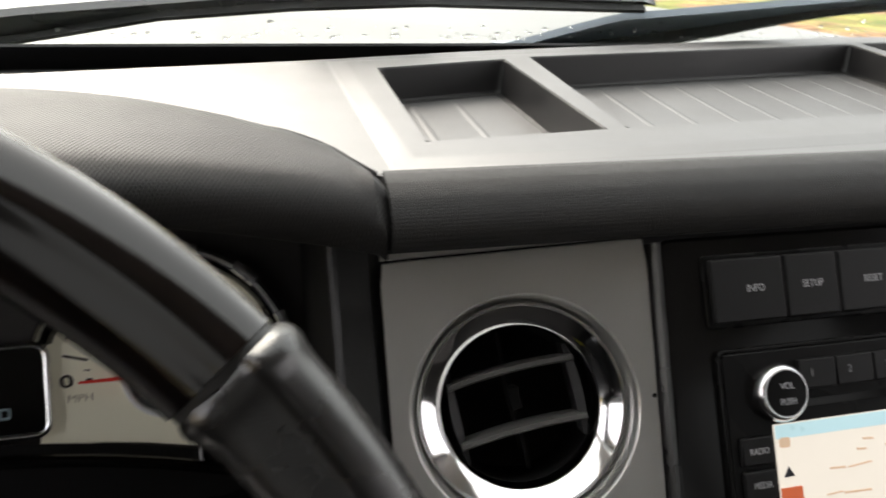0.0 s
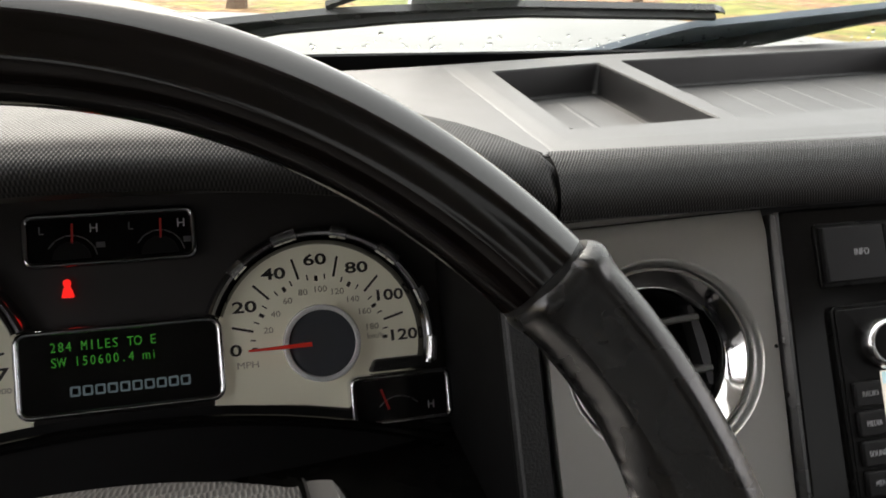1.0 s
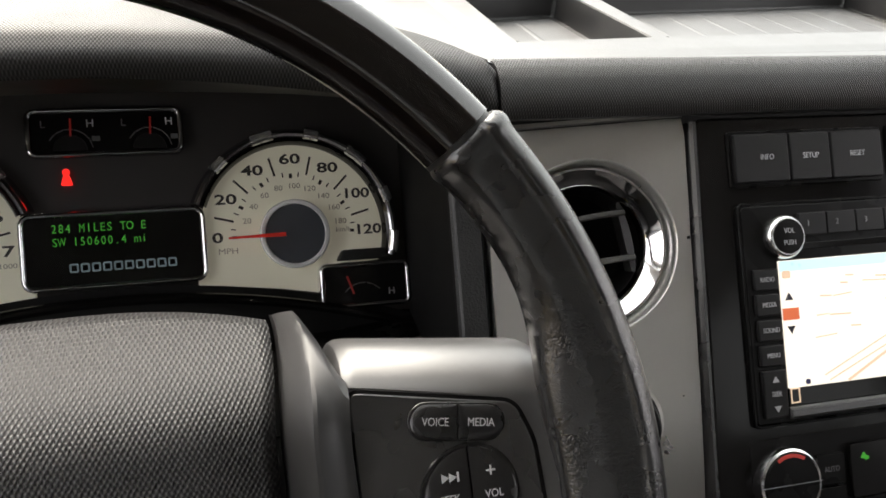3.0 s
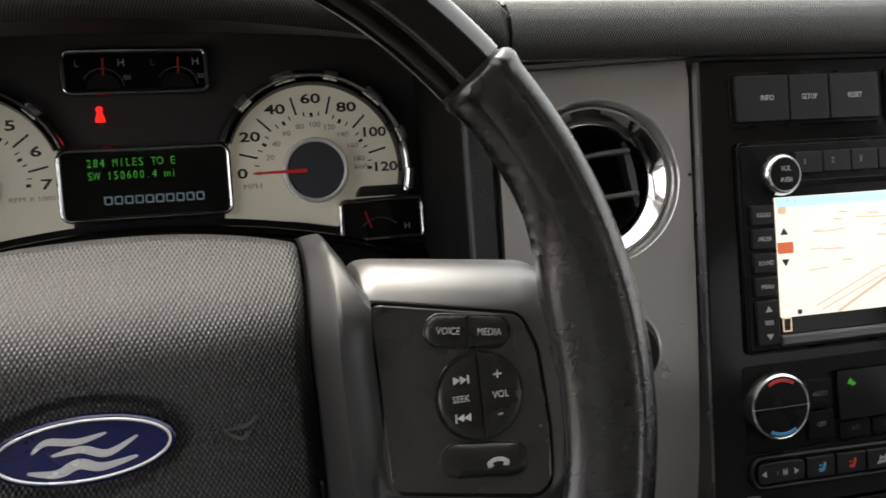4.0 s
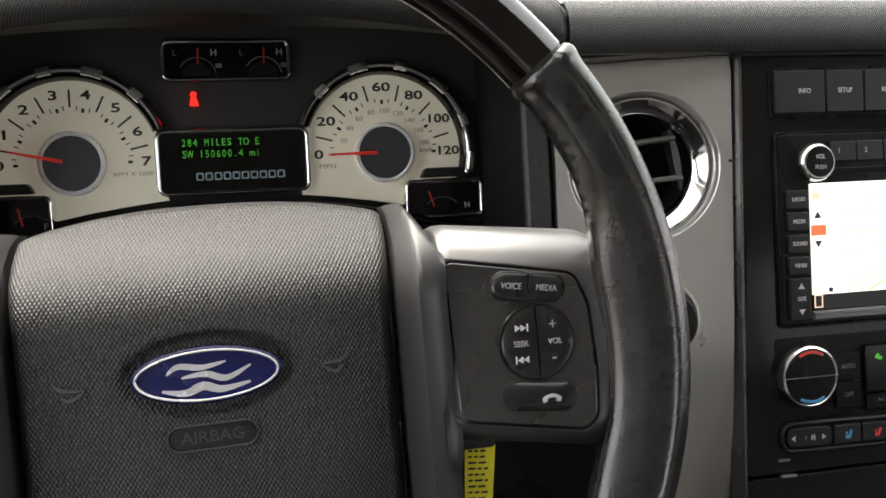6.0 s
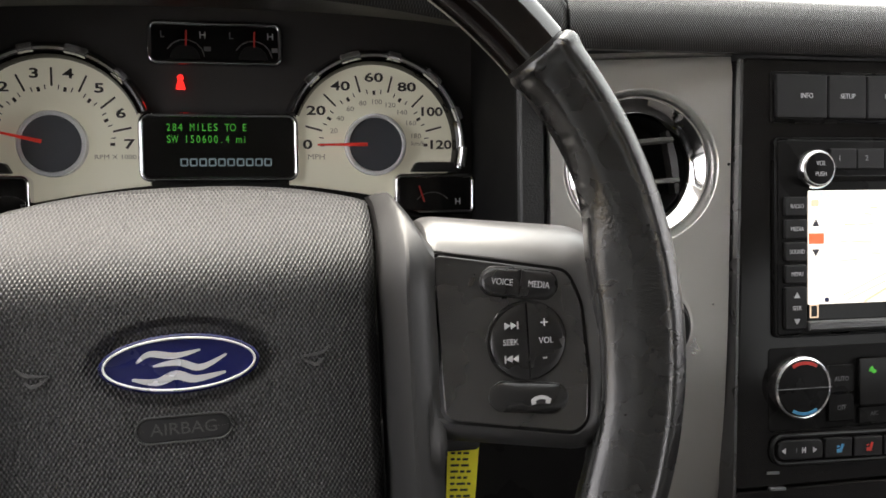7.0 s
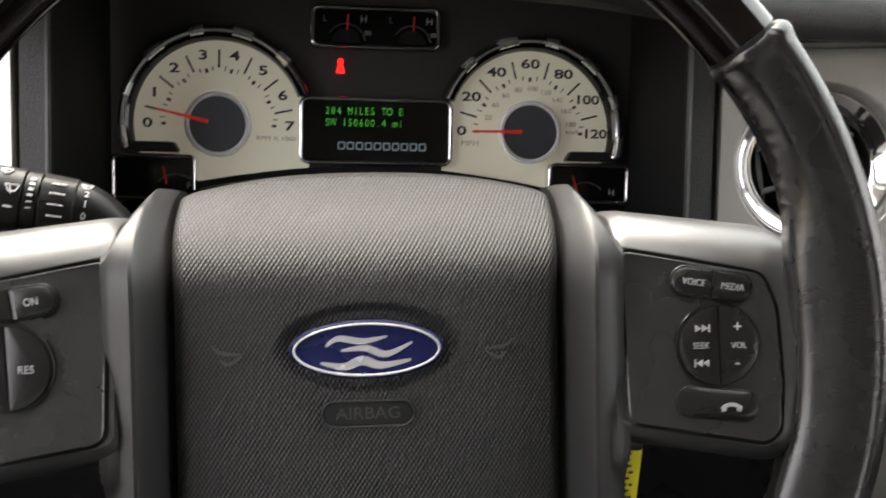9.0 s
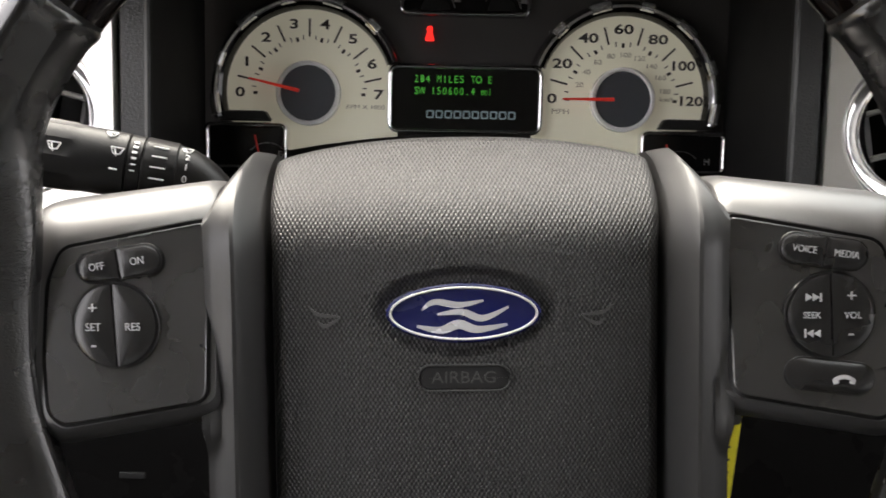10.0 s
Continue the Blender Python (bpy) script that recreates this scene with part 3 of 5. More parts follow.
tree(0.80, 16.1, 0.13, 7.5, 1, "slender brown-barked tree standing on the leafy lawn")
tree(9.4, 17.5, 0.08, 7.0, 2, "slender brown-barked tree standing on the leafy lawn")

# ---------------------------------------------------------------- dashboard
K = tilted(0.35, 0.1389, 1.1735, 26.5)       # centre stack face
C = tilted(0.005, 0.2955, 1.1504, 25.2)      # instrument face
W = tilted(0.0002, -0.0135, 1.1855, 27.9, 1.8)   # steering wheel


def back_y(x):
    return float(np.interp(x, (-0.45, 0.04, 0.2, 0.31, 0.64, 1.3), (0.32, 0.378, 0.408, 0.434, 0.488, 0.47)))


def seam_y(x):
    return float(np.interp(abs(x - 0.005), (0.0, 0.045, 0.075, 0.105, 0.142, 0.168, 0.181, 0.190, 0.198), (0.321, 0.3185, 0.315, 0.305, 0.280, 0.257, 0.236, 0.207, 0.186)))


def top_z(y):
    return 1.281 + 0.035 * (y - 0.2)


dash = thing("dashboard", Matrix(), "grey moulded vinyl dashboard with a stepped brow and storage tray", "dashboard")
ROLL = [(0.0, 0.0), (0.004, 0.0), (0.010, -0.002), (0.016, -0.006), (0.020, -0.012), (0.0215, -0.019), (0.020, -0.026), (0.013, -0.029), (-0.03, -0.029)]


def front_roll(x0, x1):
    return surface(lambda x, i: (x, 0.197 - ROLL[i][0], 1.282 + ROLL[i][1]), spread(x0, x1, 30), range(len(ROLL)))


TRAY = [(0.2165, 0.210), (0.80, 0.240), (0.80, 0.478), (0.2215, 0.394)]
pockets = [[(0.227, 0.230), (0.3155, 0.2405), (0.3215, 0.400), (0.236, 0.377)], [(0.3255, 0.2415), (0.60, 0.262), (0.616, 0.446), (0.340, 0.406)], [(0.612, 0.263), (0.76, 0.27), (0.775, 0.462), (0.628, 0.449)]]


def top_panel():
    """The top of the dash round the opening where the tray sits."""
    def sheet(x0, x1, lo, hi, nx):
        return surface(lambda x, k: (x, lo(x) + (hi(x) - lo(x)) * k, top_z(lo(x) + (hi(x) - lo(x)) * k)), spread(x0, x1, nx), spread(0, 1, 6))
    near = lambda x: TRAY[0][1] + (TRAY[1][1] - TRAY[0][1]) * (x - TRAY[0][0]) / (TRAY[1][0] - TRAY[0][0])
    far = lambda x: TRAY[3][1] + (TRAY[2][1] - TRAY[3][1]) * (x - TRAY[3][0]) / (TRAY[2][0] - TRAY[3][0])
    front = lambda x: 0.197
    return merged([sheet(0.2005, 0.218, front, back_y, 3), sheet(0.218, 0.80, front, near, 30), sheet(0.218, 0.80, far, back_y, 30), sheet(0.80, 1.29, front, back_y, 20)])


part("front_roll", front_roll(0.2005, 1.29), DASH, dash, "grained vinyl front roll")
part("top_pad", top_panel(), DASHTOP, dash, "smooth grey top pad")
part("top_pad", surface(lambda x, k: (x, seam_y(x) + (back_y(x) - seam_y(x)) * k, top_z(seam_y(x) + (back_y(x) - seam_y(x)) * k)), spread(-0.191, 0.2005, 60), spread(0, 1, 8)), DASHTOP, dash)
part("top_pad", merged([front_roll(-0.45, -0.191), surface(lambda x, k: (x, 0.197 + (back_y(x) - 0.197) * k, top_z(0.197 + (back_y(x) - 0.197) * k)), spread(-0.45, -0.191, 12), spread(0, 1, 8))]), DASH, dash)


part("defrost_strip", surface(lambda x, k: (x, back_y(x) + (0.545 - back_y(x)) * k, top_z(back_y(x)) - 0.003 - 0.022 * k), spread(-0.45, 1.29, 40), spread(0, 1, 4)), DARK, dash, "black strip at the windscreen base")


def brow_at(x, k):
    """Over the instruments: from the seam over the hump to the lip and back down inside."""
    c = (x - 0.005) / 0.194
    hump = max(0.0, 1 - c * c)
    sy = seam_y(x)
    lipy, lipz = 0.1765 + 0.001 * hump, 1.2535 + 0.0245 * hump
    topz = 1.281 + 0.0190 * hump ** 0.8
    pts = [(sy, top_z(sy)), (sy * 0.75 + lipy * 0.25, max(top_z(sy), topz)), (min(lipy + 0.045, (sy + lipy) / 2), topz + 0.0008), (min(lipy + 0.015, sy * 0.3 + lipy * 0.7), topz - 0.0008), (lipy + 0.004, topz - 0.0055), (lipy - 0.001, (topz + lipz) / 2), (lipy + 0.001, lipz + 0.003), (lipy + 0.006, lipz), (lipy + 0.03, lipz - 0.004)]
    i = min(len(pts) - 2, int(k * (len(pts) - 1)))
    f = k * (len(pts) - 1) - i
    p0, p1, p2, p3 = (Vector(pts[max(0, min(len(pts) - 1, j))]) for j in (i - 1, i, i + 1, i + 2))
    q = 0.5 * ((2 * p1) + (p2 - p0) * f + (2 * p0 - 5 * p1 + 4 * p2 - p3) * f * f + (3 * p1 - p0 - 3 * p2 + p3) * f ** 3)
    end = max(0.0, (x - 0.1945) / 0.0045)
    return (x, q.x + 0.0012 * end * end, q.y - 0.0022 * end * end)


part("instrument_brow", surface(brow_at, spread(-0.190, 0.1997, 90), spread(0, 1, 45)), BROW, dash, "dark grained brow over the instruments")


def seam_groove():
    rings = []
    for x in spread(-0.187, 0.1990, 70):
        y = seam_y(x)
        c = Vector((x, y, top_z(y) + 0.0002))
        rings.append([tuple(c + Vector((0, a, b)) * 0.0007) for a, b in ((1, 0), (0, 1), (-1, 0), (0, -1))])
    return loft(rings)


part("brow_seam", seam_groove(), DARK, dash)
part("brow_seam", surface(lambda x, i: (x, 0.1995 - ROLL[i][0] * 0.95, 1.2795 + ROLL[i][1] * 0.9), spread(0.192, 0.203, 4), range(len(ROLL))), BLACK, dash)


def inner_hood(x, k):
    c = (x - 0.005) / 0.194
    hump = max(0.0, 1 - c * c)
    y0, z0 = 0.2065 + 0.001 * hump, 1.2495 + 0.0245 * hump
    y1, z1 = 0.335, 1.235
    return (x, y0 + (y1 - y0) * k, z0 + (z1 - z0) * k - 0.004 * math.sin(math.pi * k))


part("brow_underside", surface(inner_hood, spread(-0.188, 0.1985, 40), spread(0, 1, 6)), CLUSTERBACK, dash)

tray = thing("dash_tray", Matrix(), "grey ribbed plastic storage tray set in the dash top", "tray")


def pocket(p):
    """A moulded pocket with sloping walls and a floor."""
    ring = lambda d, r, drop: [(u, v, top_z(v) + 0.0018 - drop) for u, v in rounded(inset(p, d), r, 4)]
    return loft([ring(0.0, 0.0035, 0.0), ring(0.0006, 0.004, 0.0010), ring(0.0026, 0.005, 0.0185), ring(0.0032, 0.005, 0.0200), ring(0.0065, 0.005, 0.0206)], caps=(False, False))


def pocket_floor(p):
    return loft([[(u, v, top_z(v) + 0.0018 - w) for u, v in rounded(inset(p, 0.0064), 0.005, 4)] for w in (0.0225, 0.0206)])


def floor_rib(a, b, width):
    h = Vector((width / 2, 0))
    ring = lambda q, z: [(q.x + k * h.x, q.y, top_z(q.y) + z) for k in (-1, 1)]
    rows = []
    for q in (a, b):
        lo, hi = ring(q, -0.0192), ring(q, -0.0184)
        rows.append([lo[0], lo[1], (hi[1][0] - 0.0030, hi[1][1], hi[1][2]), (hi[0][0] + 0.0030, hi[0][1], hi[0][2])])
    return loft(rows)


def tray_rim():
    """The flat rim between and round the pockets, in strips."""
    bm = bmesh.new()
    o = TRAY
    P = [[Vector(c) for c in p] for p in pockets]
    quads = [
        [o[0], o[1], P[2][1], P[2][0], P[1][1], P[1][0], P[0][1], P[0][0]],
        [o[3], P[0][3], P[0][2], P[1][3], P[1][2], P[2][3], P[2][2], o[2]],
        [o[0], P[0][0], P[0][3], o[3]],
        [P[0][1], P[1][0], P[1][3], P[0][2]],
        [P[1][1], P[2][0], P[2][3], P[1][2]],
        [P[2][1], o[1], o[2], P[2][2]],
    ]
    for q in quads:
        bm.faces.new([bm.verts.new((p[0], p[1], top_z(p[1]) + 0.0018)) for p in q])
    edge = [tuple(p) for p in o]
    loft([[(u, v, top_z(v) + 0.0018) for u, v in edge], *[[(u, v, top_z(v) + z) for u, v in inset(edge, -d)] for d, z in ((0.0016, 0.0017), (0.0036, 0.0014), (0.0062, 0.0009), (0.0088, 0.0004), (0.0110, 0.0001), (0.0126, -0.0006))]], caps=(False, False), bm=bm)
    return bm


part("rim", tray_rim(), DASHTOP, tray)
for p in pockets:
    part("pocket_wall", pocket(p), TRAY_SHADE, tray, smooth=False)
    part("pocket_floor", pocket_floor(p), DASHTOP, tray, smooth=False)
    x = p[0][0] + 0.02
    while x < p[1][0] - 0.012:
        k = (x - p[0][0]) / (p[1][0] - p[0][0])
        f = Vector(p[0]).lerp(Vector(p[1]), k) + Vector((0.0, 0.010))
        b = Vector(p[3]).lerp(Vector(p[2]), k) - Vector((0.0, 0.010))
        part("floor_rib", floor_rib(f, b, 0.0075), DASHTOP, tray)
        x += 0.029

# lower dash behind the wheel
lower = thing("lower_dash_panel", Matrix(), "black grained plastic lower dash behind the steering wheel", "dash panel")
part("knee_panel", loft([[(-0.45, 0.13, 1.10), (0.31, 0.13, 1.10), (0.31, 0.30, 1.10), (-0.45, 0.30, 1.10)], [(-0.45, 0.0, 0.75), (0.31, 0.0, 0.75), (0.31, 0.2, 0.75), (-0.45, 0.2, 0.75)]]), STACK, lower)

part("label_plate", solid(rrect(-0.0075, -0.0018, 0.0075, 0.0018, 0.0005, 2), -0.001, 0.0006, 0.0002), STRIP, lower, "small unreadable grey label")
lower.children[-1].matrix_basis = tilted(-0.1848, 0.0907, 0.9953, 20.4)

# ---------------------------------------------------------------- instrument cluster
cluster = thing("instrument_cluster", C, "black instrument cluster with cream dials and chrome rings, lit displays", "instrument cluster")
part("backplate", solid(rrect(-0.20, -0.075, 0.20, 0.105, 0.03), -0.012, -0.003, 0.002), CLUSTERBACK, cluster)


def dial_face(s):
    """Cream face: a disc that runs down into the arched lower edge. s mirrors it."""
    pts = circle(0.107, 0.0, 0.0585, 40, 0, 180)
    pts += [(0.046, -0.030), (0.075, -0.0315), (0.095, -0.034), (0.125, -0.0395), (0.125, -0.022), (0.160, -0.020), (0.1655, -0.012)]
    if s < 0:
        pts = [(-u, v) for u, v in pts][::-1]
    return solid(pts, -0.003, 0.0, 0.0003)


def dial(s, marks, needle_angle, kind):
    cx = 0.107 * s
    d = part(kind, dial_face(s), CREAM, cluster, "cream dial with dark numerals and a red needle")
    a0, a1 = (-16, 160) if s > 0 else (20, 196)
    ring = [(0.0600, 0.0088), (0.0612, 0.0096), (0.0628, 0.0098), (0.0644, 0.0090), (0.0656, 0.0072), (0.0664, 0.0040), (0.0667, -0.003)]
    part("chrome_ring", lathe(ring, cx, 0.0, 48, a0=a0, a1=a1), DCHROME, d, "smoked chrome half ring")
    # bright segments stand in for glints along a continuous chrome ring
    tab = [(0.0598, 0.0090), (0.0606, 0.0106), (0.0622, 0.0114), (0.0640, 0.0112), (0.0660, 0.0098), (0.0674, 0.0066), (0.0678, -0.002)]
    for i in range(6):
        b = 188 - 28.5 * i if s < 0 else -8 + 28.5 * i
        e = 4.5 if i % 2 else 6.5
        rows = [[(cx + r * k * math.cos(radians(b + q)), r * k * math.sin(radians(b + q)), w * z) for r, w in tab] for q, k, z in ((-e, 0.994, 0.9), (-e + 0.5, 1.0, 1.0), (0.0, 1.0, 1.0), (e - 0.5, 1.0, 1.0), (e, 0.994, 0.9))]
        part("ring_tab", loft(rows, closed=False, caps=(False, False)), BRIGHT, d, "bright raised segment standing in for a glint on the chrome ring")
    part("ring_wall", lathe([(0.0566, 0.0002), (0.0570, 0.0040), (0.0582, 0.0074), (0.0601, 0.0091)], cx, 0.0, 40, a0=a0, a1=a1), PIANO, d, "dark inner wall of the ring")
    hub = part("hub", lathe([(0.0190, 0.004), (0.0188, 0.0065), (0.0, 0.0068)], cx, 0.0, 40), HUB, d, "dark grey hub cap")
    part("hub_ring", lathe([(0.0186, 0.004), (0.0187, 0.0072), (0.0191, 0.0078), (0.0200, 0.0080), (0.0211, 0.0079), (0.0217, 0.0073), (0.0219, 0.0)], cx, 0.0, 44), HUBRING, d, "bright silver hub ring")
    n = len(marks) - 1
    for i, s_ in enumerate(marks):
        a = radians(180 - 180 * i / n)
        size = 0.0088
        text(s_, size, INK, d, cx + 0.0475 * math.cos(a), 0.0475 * math.sin(a), 0.0003, stretch=1.55 if len(s_) < 3 else 1.36, name="numeral", thick=0.0002)
        part("short_mark", bar((cx + 0.0355 * math.cos(a), 0.0355 * math.sin(a)), (cx + 0.0385 * math.cos(a), 0.0385 * math.sin(a)), 0.0019, 0.0, 0.0003), INK, d)
        if i < n:
            b = a - radians(90 / n)
            part("long_mark", bar((cx + 0.0385 * math.cos(b), 0.0385 * math.sin(b)), (cx + 0.0505 * math.cos(b), 0.0505 * math.sin(b)), 0.0013, 0.0, 0.0003), INK, d)
            for q in (0.25, 0.75):
                c = a - radians(180 / n * q)
                part("fine_mark", bar((cx + 0.0365 * math.cos(c), 0.0365 * math.sin(c)), (cx + 0.0395 * math.cos(c), 0.0395 * math.sin(c)), 0.0007, 0.0, 0.0002), INK, d)
    b = radians(needle_angle)
    e = Vector((math.cos(b), math.sin(b)))
    o = Vector((-e.y, e.x))
    c0 = Vector((cx, 0))
    part("needle", solid([tuple(c0 + e * 0.006 - o * 0.0013), tuple(c0 + e * 0.006 + o * 0.0013), tuple(c0 + e * 0.041 + o * 0.0006), tuple(c0 + e * 0.041 - o * 0.0006)][::-1], 0.0078, 0.0092, 0.0004), NEEDLE, d, "red needle")
    return d


tach = dial(-1, ["0", "1", "2", "3", "4", "5", "6", "7"], 167, "tachometer")
speed = dial(1, ["0", "20", "40", "60", "80", "100", "120"], 180.5, "speedometer")
for i in range(1, 10):
    a = radians(180 - 180 * i * 20 / 193)
    text(str(20 * i), 0.0048, FAINT, speed, 0.107 + 0.0305 * math.cos(a), 0.0305 * math.sin(a), 0.0003, stretch=1.15, name="numeral")
text("MPH", 0.0052, FAINT, speed, 0.0655, -0.0085, 0.0003, stretch=1.2)
text("km/h", 0.0045, FAINT, speed, 0.1385, 0.001, 0.0003, stretch=1.1)
text("RPM X 1000", 0.0042, FAINT, tach, -0.0685, -0.0085, 0.0003, stretch=1.25)


def gauge_box(u0, v0, u1, v1, r, w, name, label, metal=None):
    o = rrect(u0, v0, u1, v1, r)
    g = part(name, solid(inset(o, 0.001), -0.002, w - 0.002, 0.0004), PIANO, cluster, label)
    steps = [(math.cos(a), math.sin(a)) for a in spread(0.0, math.pi, 9)]
    part("chrome_frame", loft([at_w(inset(o, 0.0018 - 0.0018 * c), w - 0.0022 + 0.0022 * s) for c, s in steps][::-1] + [at_w(o, -0.002)], caps=(False, False)), metal or CHROME, g, "chrome frame")
    return g


info = gauge_box(-0.0535, -0.0255, 0.0532, 0.0215, 0.0075, 0.006, "message_display", "black display with green lettering")
for line, v in (("284 MILES TO E", 0.0112), ("SW 150600.4 mi", 0.0032)):
    for i, c in enumerate(line):
        if c != " ":
            text(c, 0.0072, GREENGLOW, info, -0.0335 + 0.00385 * i, v, 0.0044, stretch=0.62 if c in "MW" else 0.9 if c in "SE" else 0.78 if c in "OTD" else 0.8, name="character")
for i in range(10):
    u = -0.0265 + 0.0062 * i
    o = rrect(u, -0.0150, u + 0.0052, -0.0095, 0.001, 2)
    part("name_bar", frame_ring(o, 0.0011, 0.0040, 0.0044, 0.0001), BLUEGLOW, info)
upper = gauge_box(-0.046, 0.0535, 0.0435, 0.0830, 0.006, 0.005, "twin_gauge", "small twin gauge with red needles", DCHROME)
for cx in (-0.0215, 0.0235):
    part("gauge_hub", lathe([(0.0098, 0.0030), (0.0096, 0.0042), (0.0, 0.0046)], cx, 0.0575, 24, a0=0, a1=180), BLACK, upper)
    part("needle", bar((cx + 0.0008, 0.066), (cx + 0.0012, 0.0765), 0.0011, 0.0046, 0.0052), DIMNEEDLE, upper)
    for i in range(6):
        a = radians(150 - 24 * i)
        b = radians(150 - 24 * i - 22)
        part("gauge_arc", bar((cx + 0.0130 * math.cos(a), 0.0575 + 0.0130 * math.sin(a)), (cx + 0.0130 * math.cos(b), 0.0575 + 0.0130 * math.sin(b)), 0.0006, 0.003, 0.0034), DIMINK, upper)
    text("L", 0.0062, DIMINK, upper, cx - 0.0145, 0.0735, 0.0034)
    text("H", 0.0066, GREYINK, upper, cx + 0.0118, 0.0735, 0.0034)
    part("gauge_symbol", bar((cx + 0.0125, 0.0645), (cx + 0.0170, 0.0645), 0.003, 0.003, 0.0034), DIMINK, upper)
fuel = gauge_box(-0.1770, -0.0525, -0.1205, -0.0205, 0.0055, 0.011, "fuel_gauge", "small fuel gauge with a red needle", CHROME)
trans = gauge_box(0.1195, -0.0500, 0.1785, -0.0205, 0.0055, 0.011, "temperature_gauge", "small temperature gauge with a red needle", CHROME)
for g, cx, tip in ((fuel, -0.140, (-0.1425, -0.029)), (trans, 0.141, (0.1372, -0.0295))):
    part("needle", bar((cx, -0.041), tip, 0.0012, 0.0092, 0.0098), DIMNEEDLE, g)
    for i in range(5):
        a, b = radians(140 - 20 * i), radians(140 - 20 * i - 17)
        part("gauge_arc", bar((cx + 0.006 + 0.0150 * math.cos(a), -0.0490 + 0.0150 * math.sin(a)), (cx + 0.006 + 0.0150 * math.cos(b), -0.0490 + 0.0150 * math.sin(b)), 0.0006, 0.009, 0.0093), DIMINK, g)
text("F", 0.0062, GREYINK, fuel, -0.1255, -0.0420, 0.0094)
text("H", 0.0062, GREYINK, trans, 0.1655, -0.0410, 0.0094)
for u in (-0.150, 0.150):
    part("filler_block", solid(rounded([(u - 0.018, -0.0195), (u + 0.018, -0.0195), (u + 0.018 - 0.004 * (u < 0), -0.0125), (u - 0.014, -0.0125)], 0.002, 3), -0.002, 0.008, 0.001), DARK, cluster)
lamp = part("warning_lamp", merged([lathe([(0.0022, 0.0), (0.0020, 0.0003), (0.0, 0.0003)], -0.0252, 0.0452, 16), solid(rounded([(-0.0284, 0.0375), (-0.0220, 0.0375), (-0.0228, 0.0410), (-0.0238, 0.0436), (-0.0266, 0.0436), (-0.0276, 0.0410)], 0.0008, 2), -0.0025, 0.0003, 0.0001)]), REDGLOW, cluster, "lit red seat belt warning lamp")

# housing round the cluster
housing = thing("cluster_housing", Matrix(), "black plastic housing with deep side walls round the instruments", "dash panel")
for s in (-1, 1):
    X = lambda x: 0.005 + s * x

    def side(k, h):
        """From the front strip's inner edge back to the cluster."""
        yk, zk = 0.184 + 0.5 * (h - 1.19), h
        yc = 0.2955 + 0.47 * (h - 1.1504)
        return (X(0.1765 + 0.002 * k), yk + (yc - yk) * k, zk)
    part("side_wall", surface(side, spread(0, 1, 6), spread(1.03, 1.26, 8)), BLACK, housing)
    prof = [(0.1765, 0.004), (0.1768, 0.001), (0.1782, 0.0), (0.1800, 0.001), (0.1930, 0.001), (0.1945, 0.004), (0.1985, 0.012)]
    f = surface(lambda i, h: (X(prof[i][0]), 0.184 + 0.5 * (h - 1.19) + prof[i][1] - 0.001, h), range(len(prof)), spread(1.06, 1.262, 8))
    part("front_strip", f, STRIP, housing, "grained upright strip")
part("lower_shelf", surface(lambda u, k: tuple((C @ Vector((u, -0.026 - 0.95 * u * u - 0.075 * k, 0.004 + 0.035 * k)))), spread(-0.19, 0.19, 40), spread(0, 1, 6)), BLACK, housing)

bead = []
for u in spread(-0.175, 0.175, 50):
    c = Vector((u, -0.0335 - 0.95 * u * u, 0.010))
    t = Vector((1, -1.9 * u, 0)).normalized()
    o = Vector((-t.y, t.x, 0))
    bead.append([tuple(C @ (c + (o * math.cos(2 * math.pi * i / 10) + Vector((0, 0, 1)) * math.sin(2 * math.pi * i / 10)) * 0.0032)) for i in range(10)])
part("shelf_lip", loft(bead), PIANO, housing, "glossy rounded lip under the dials")

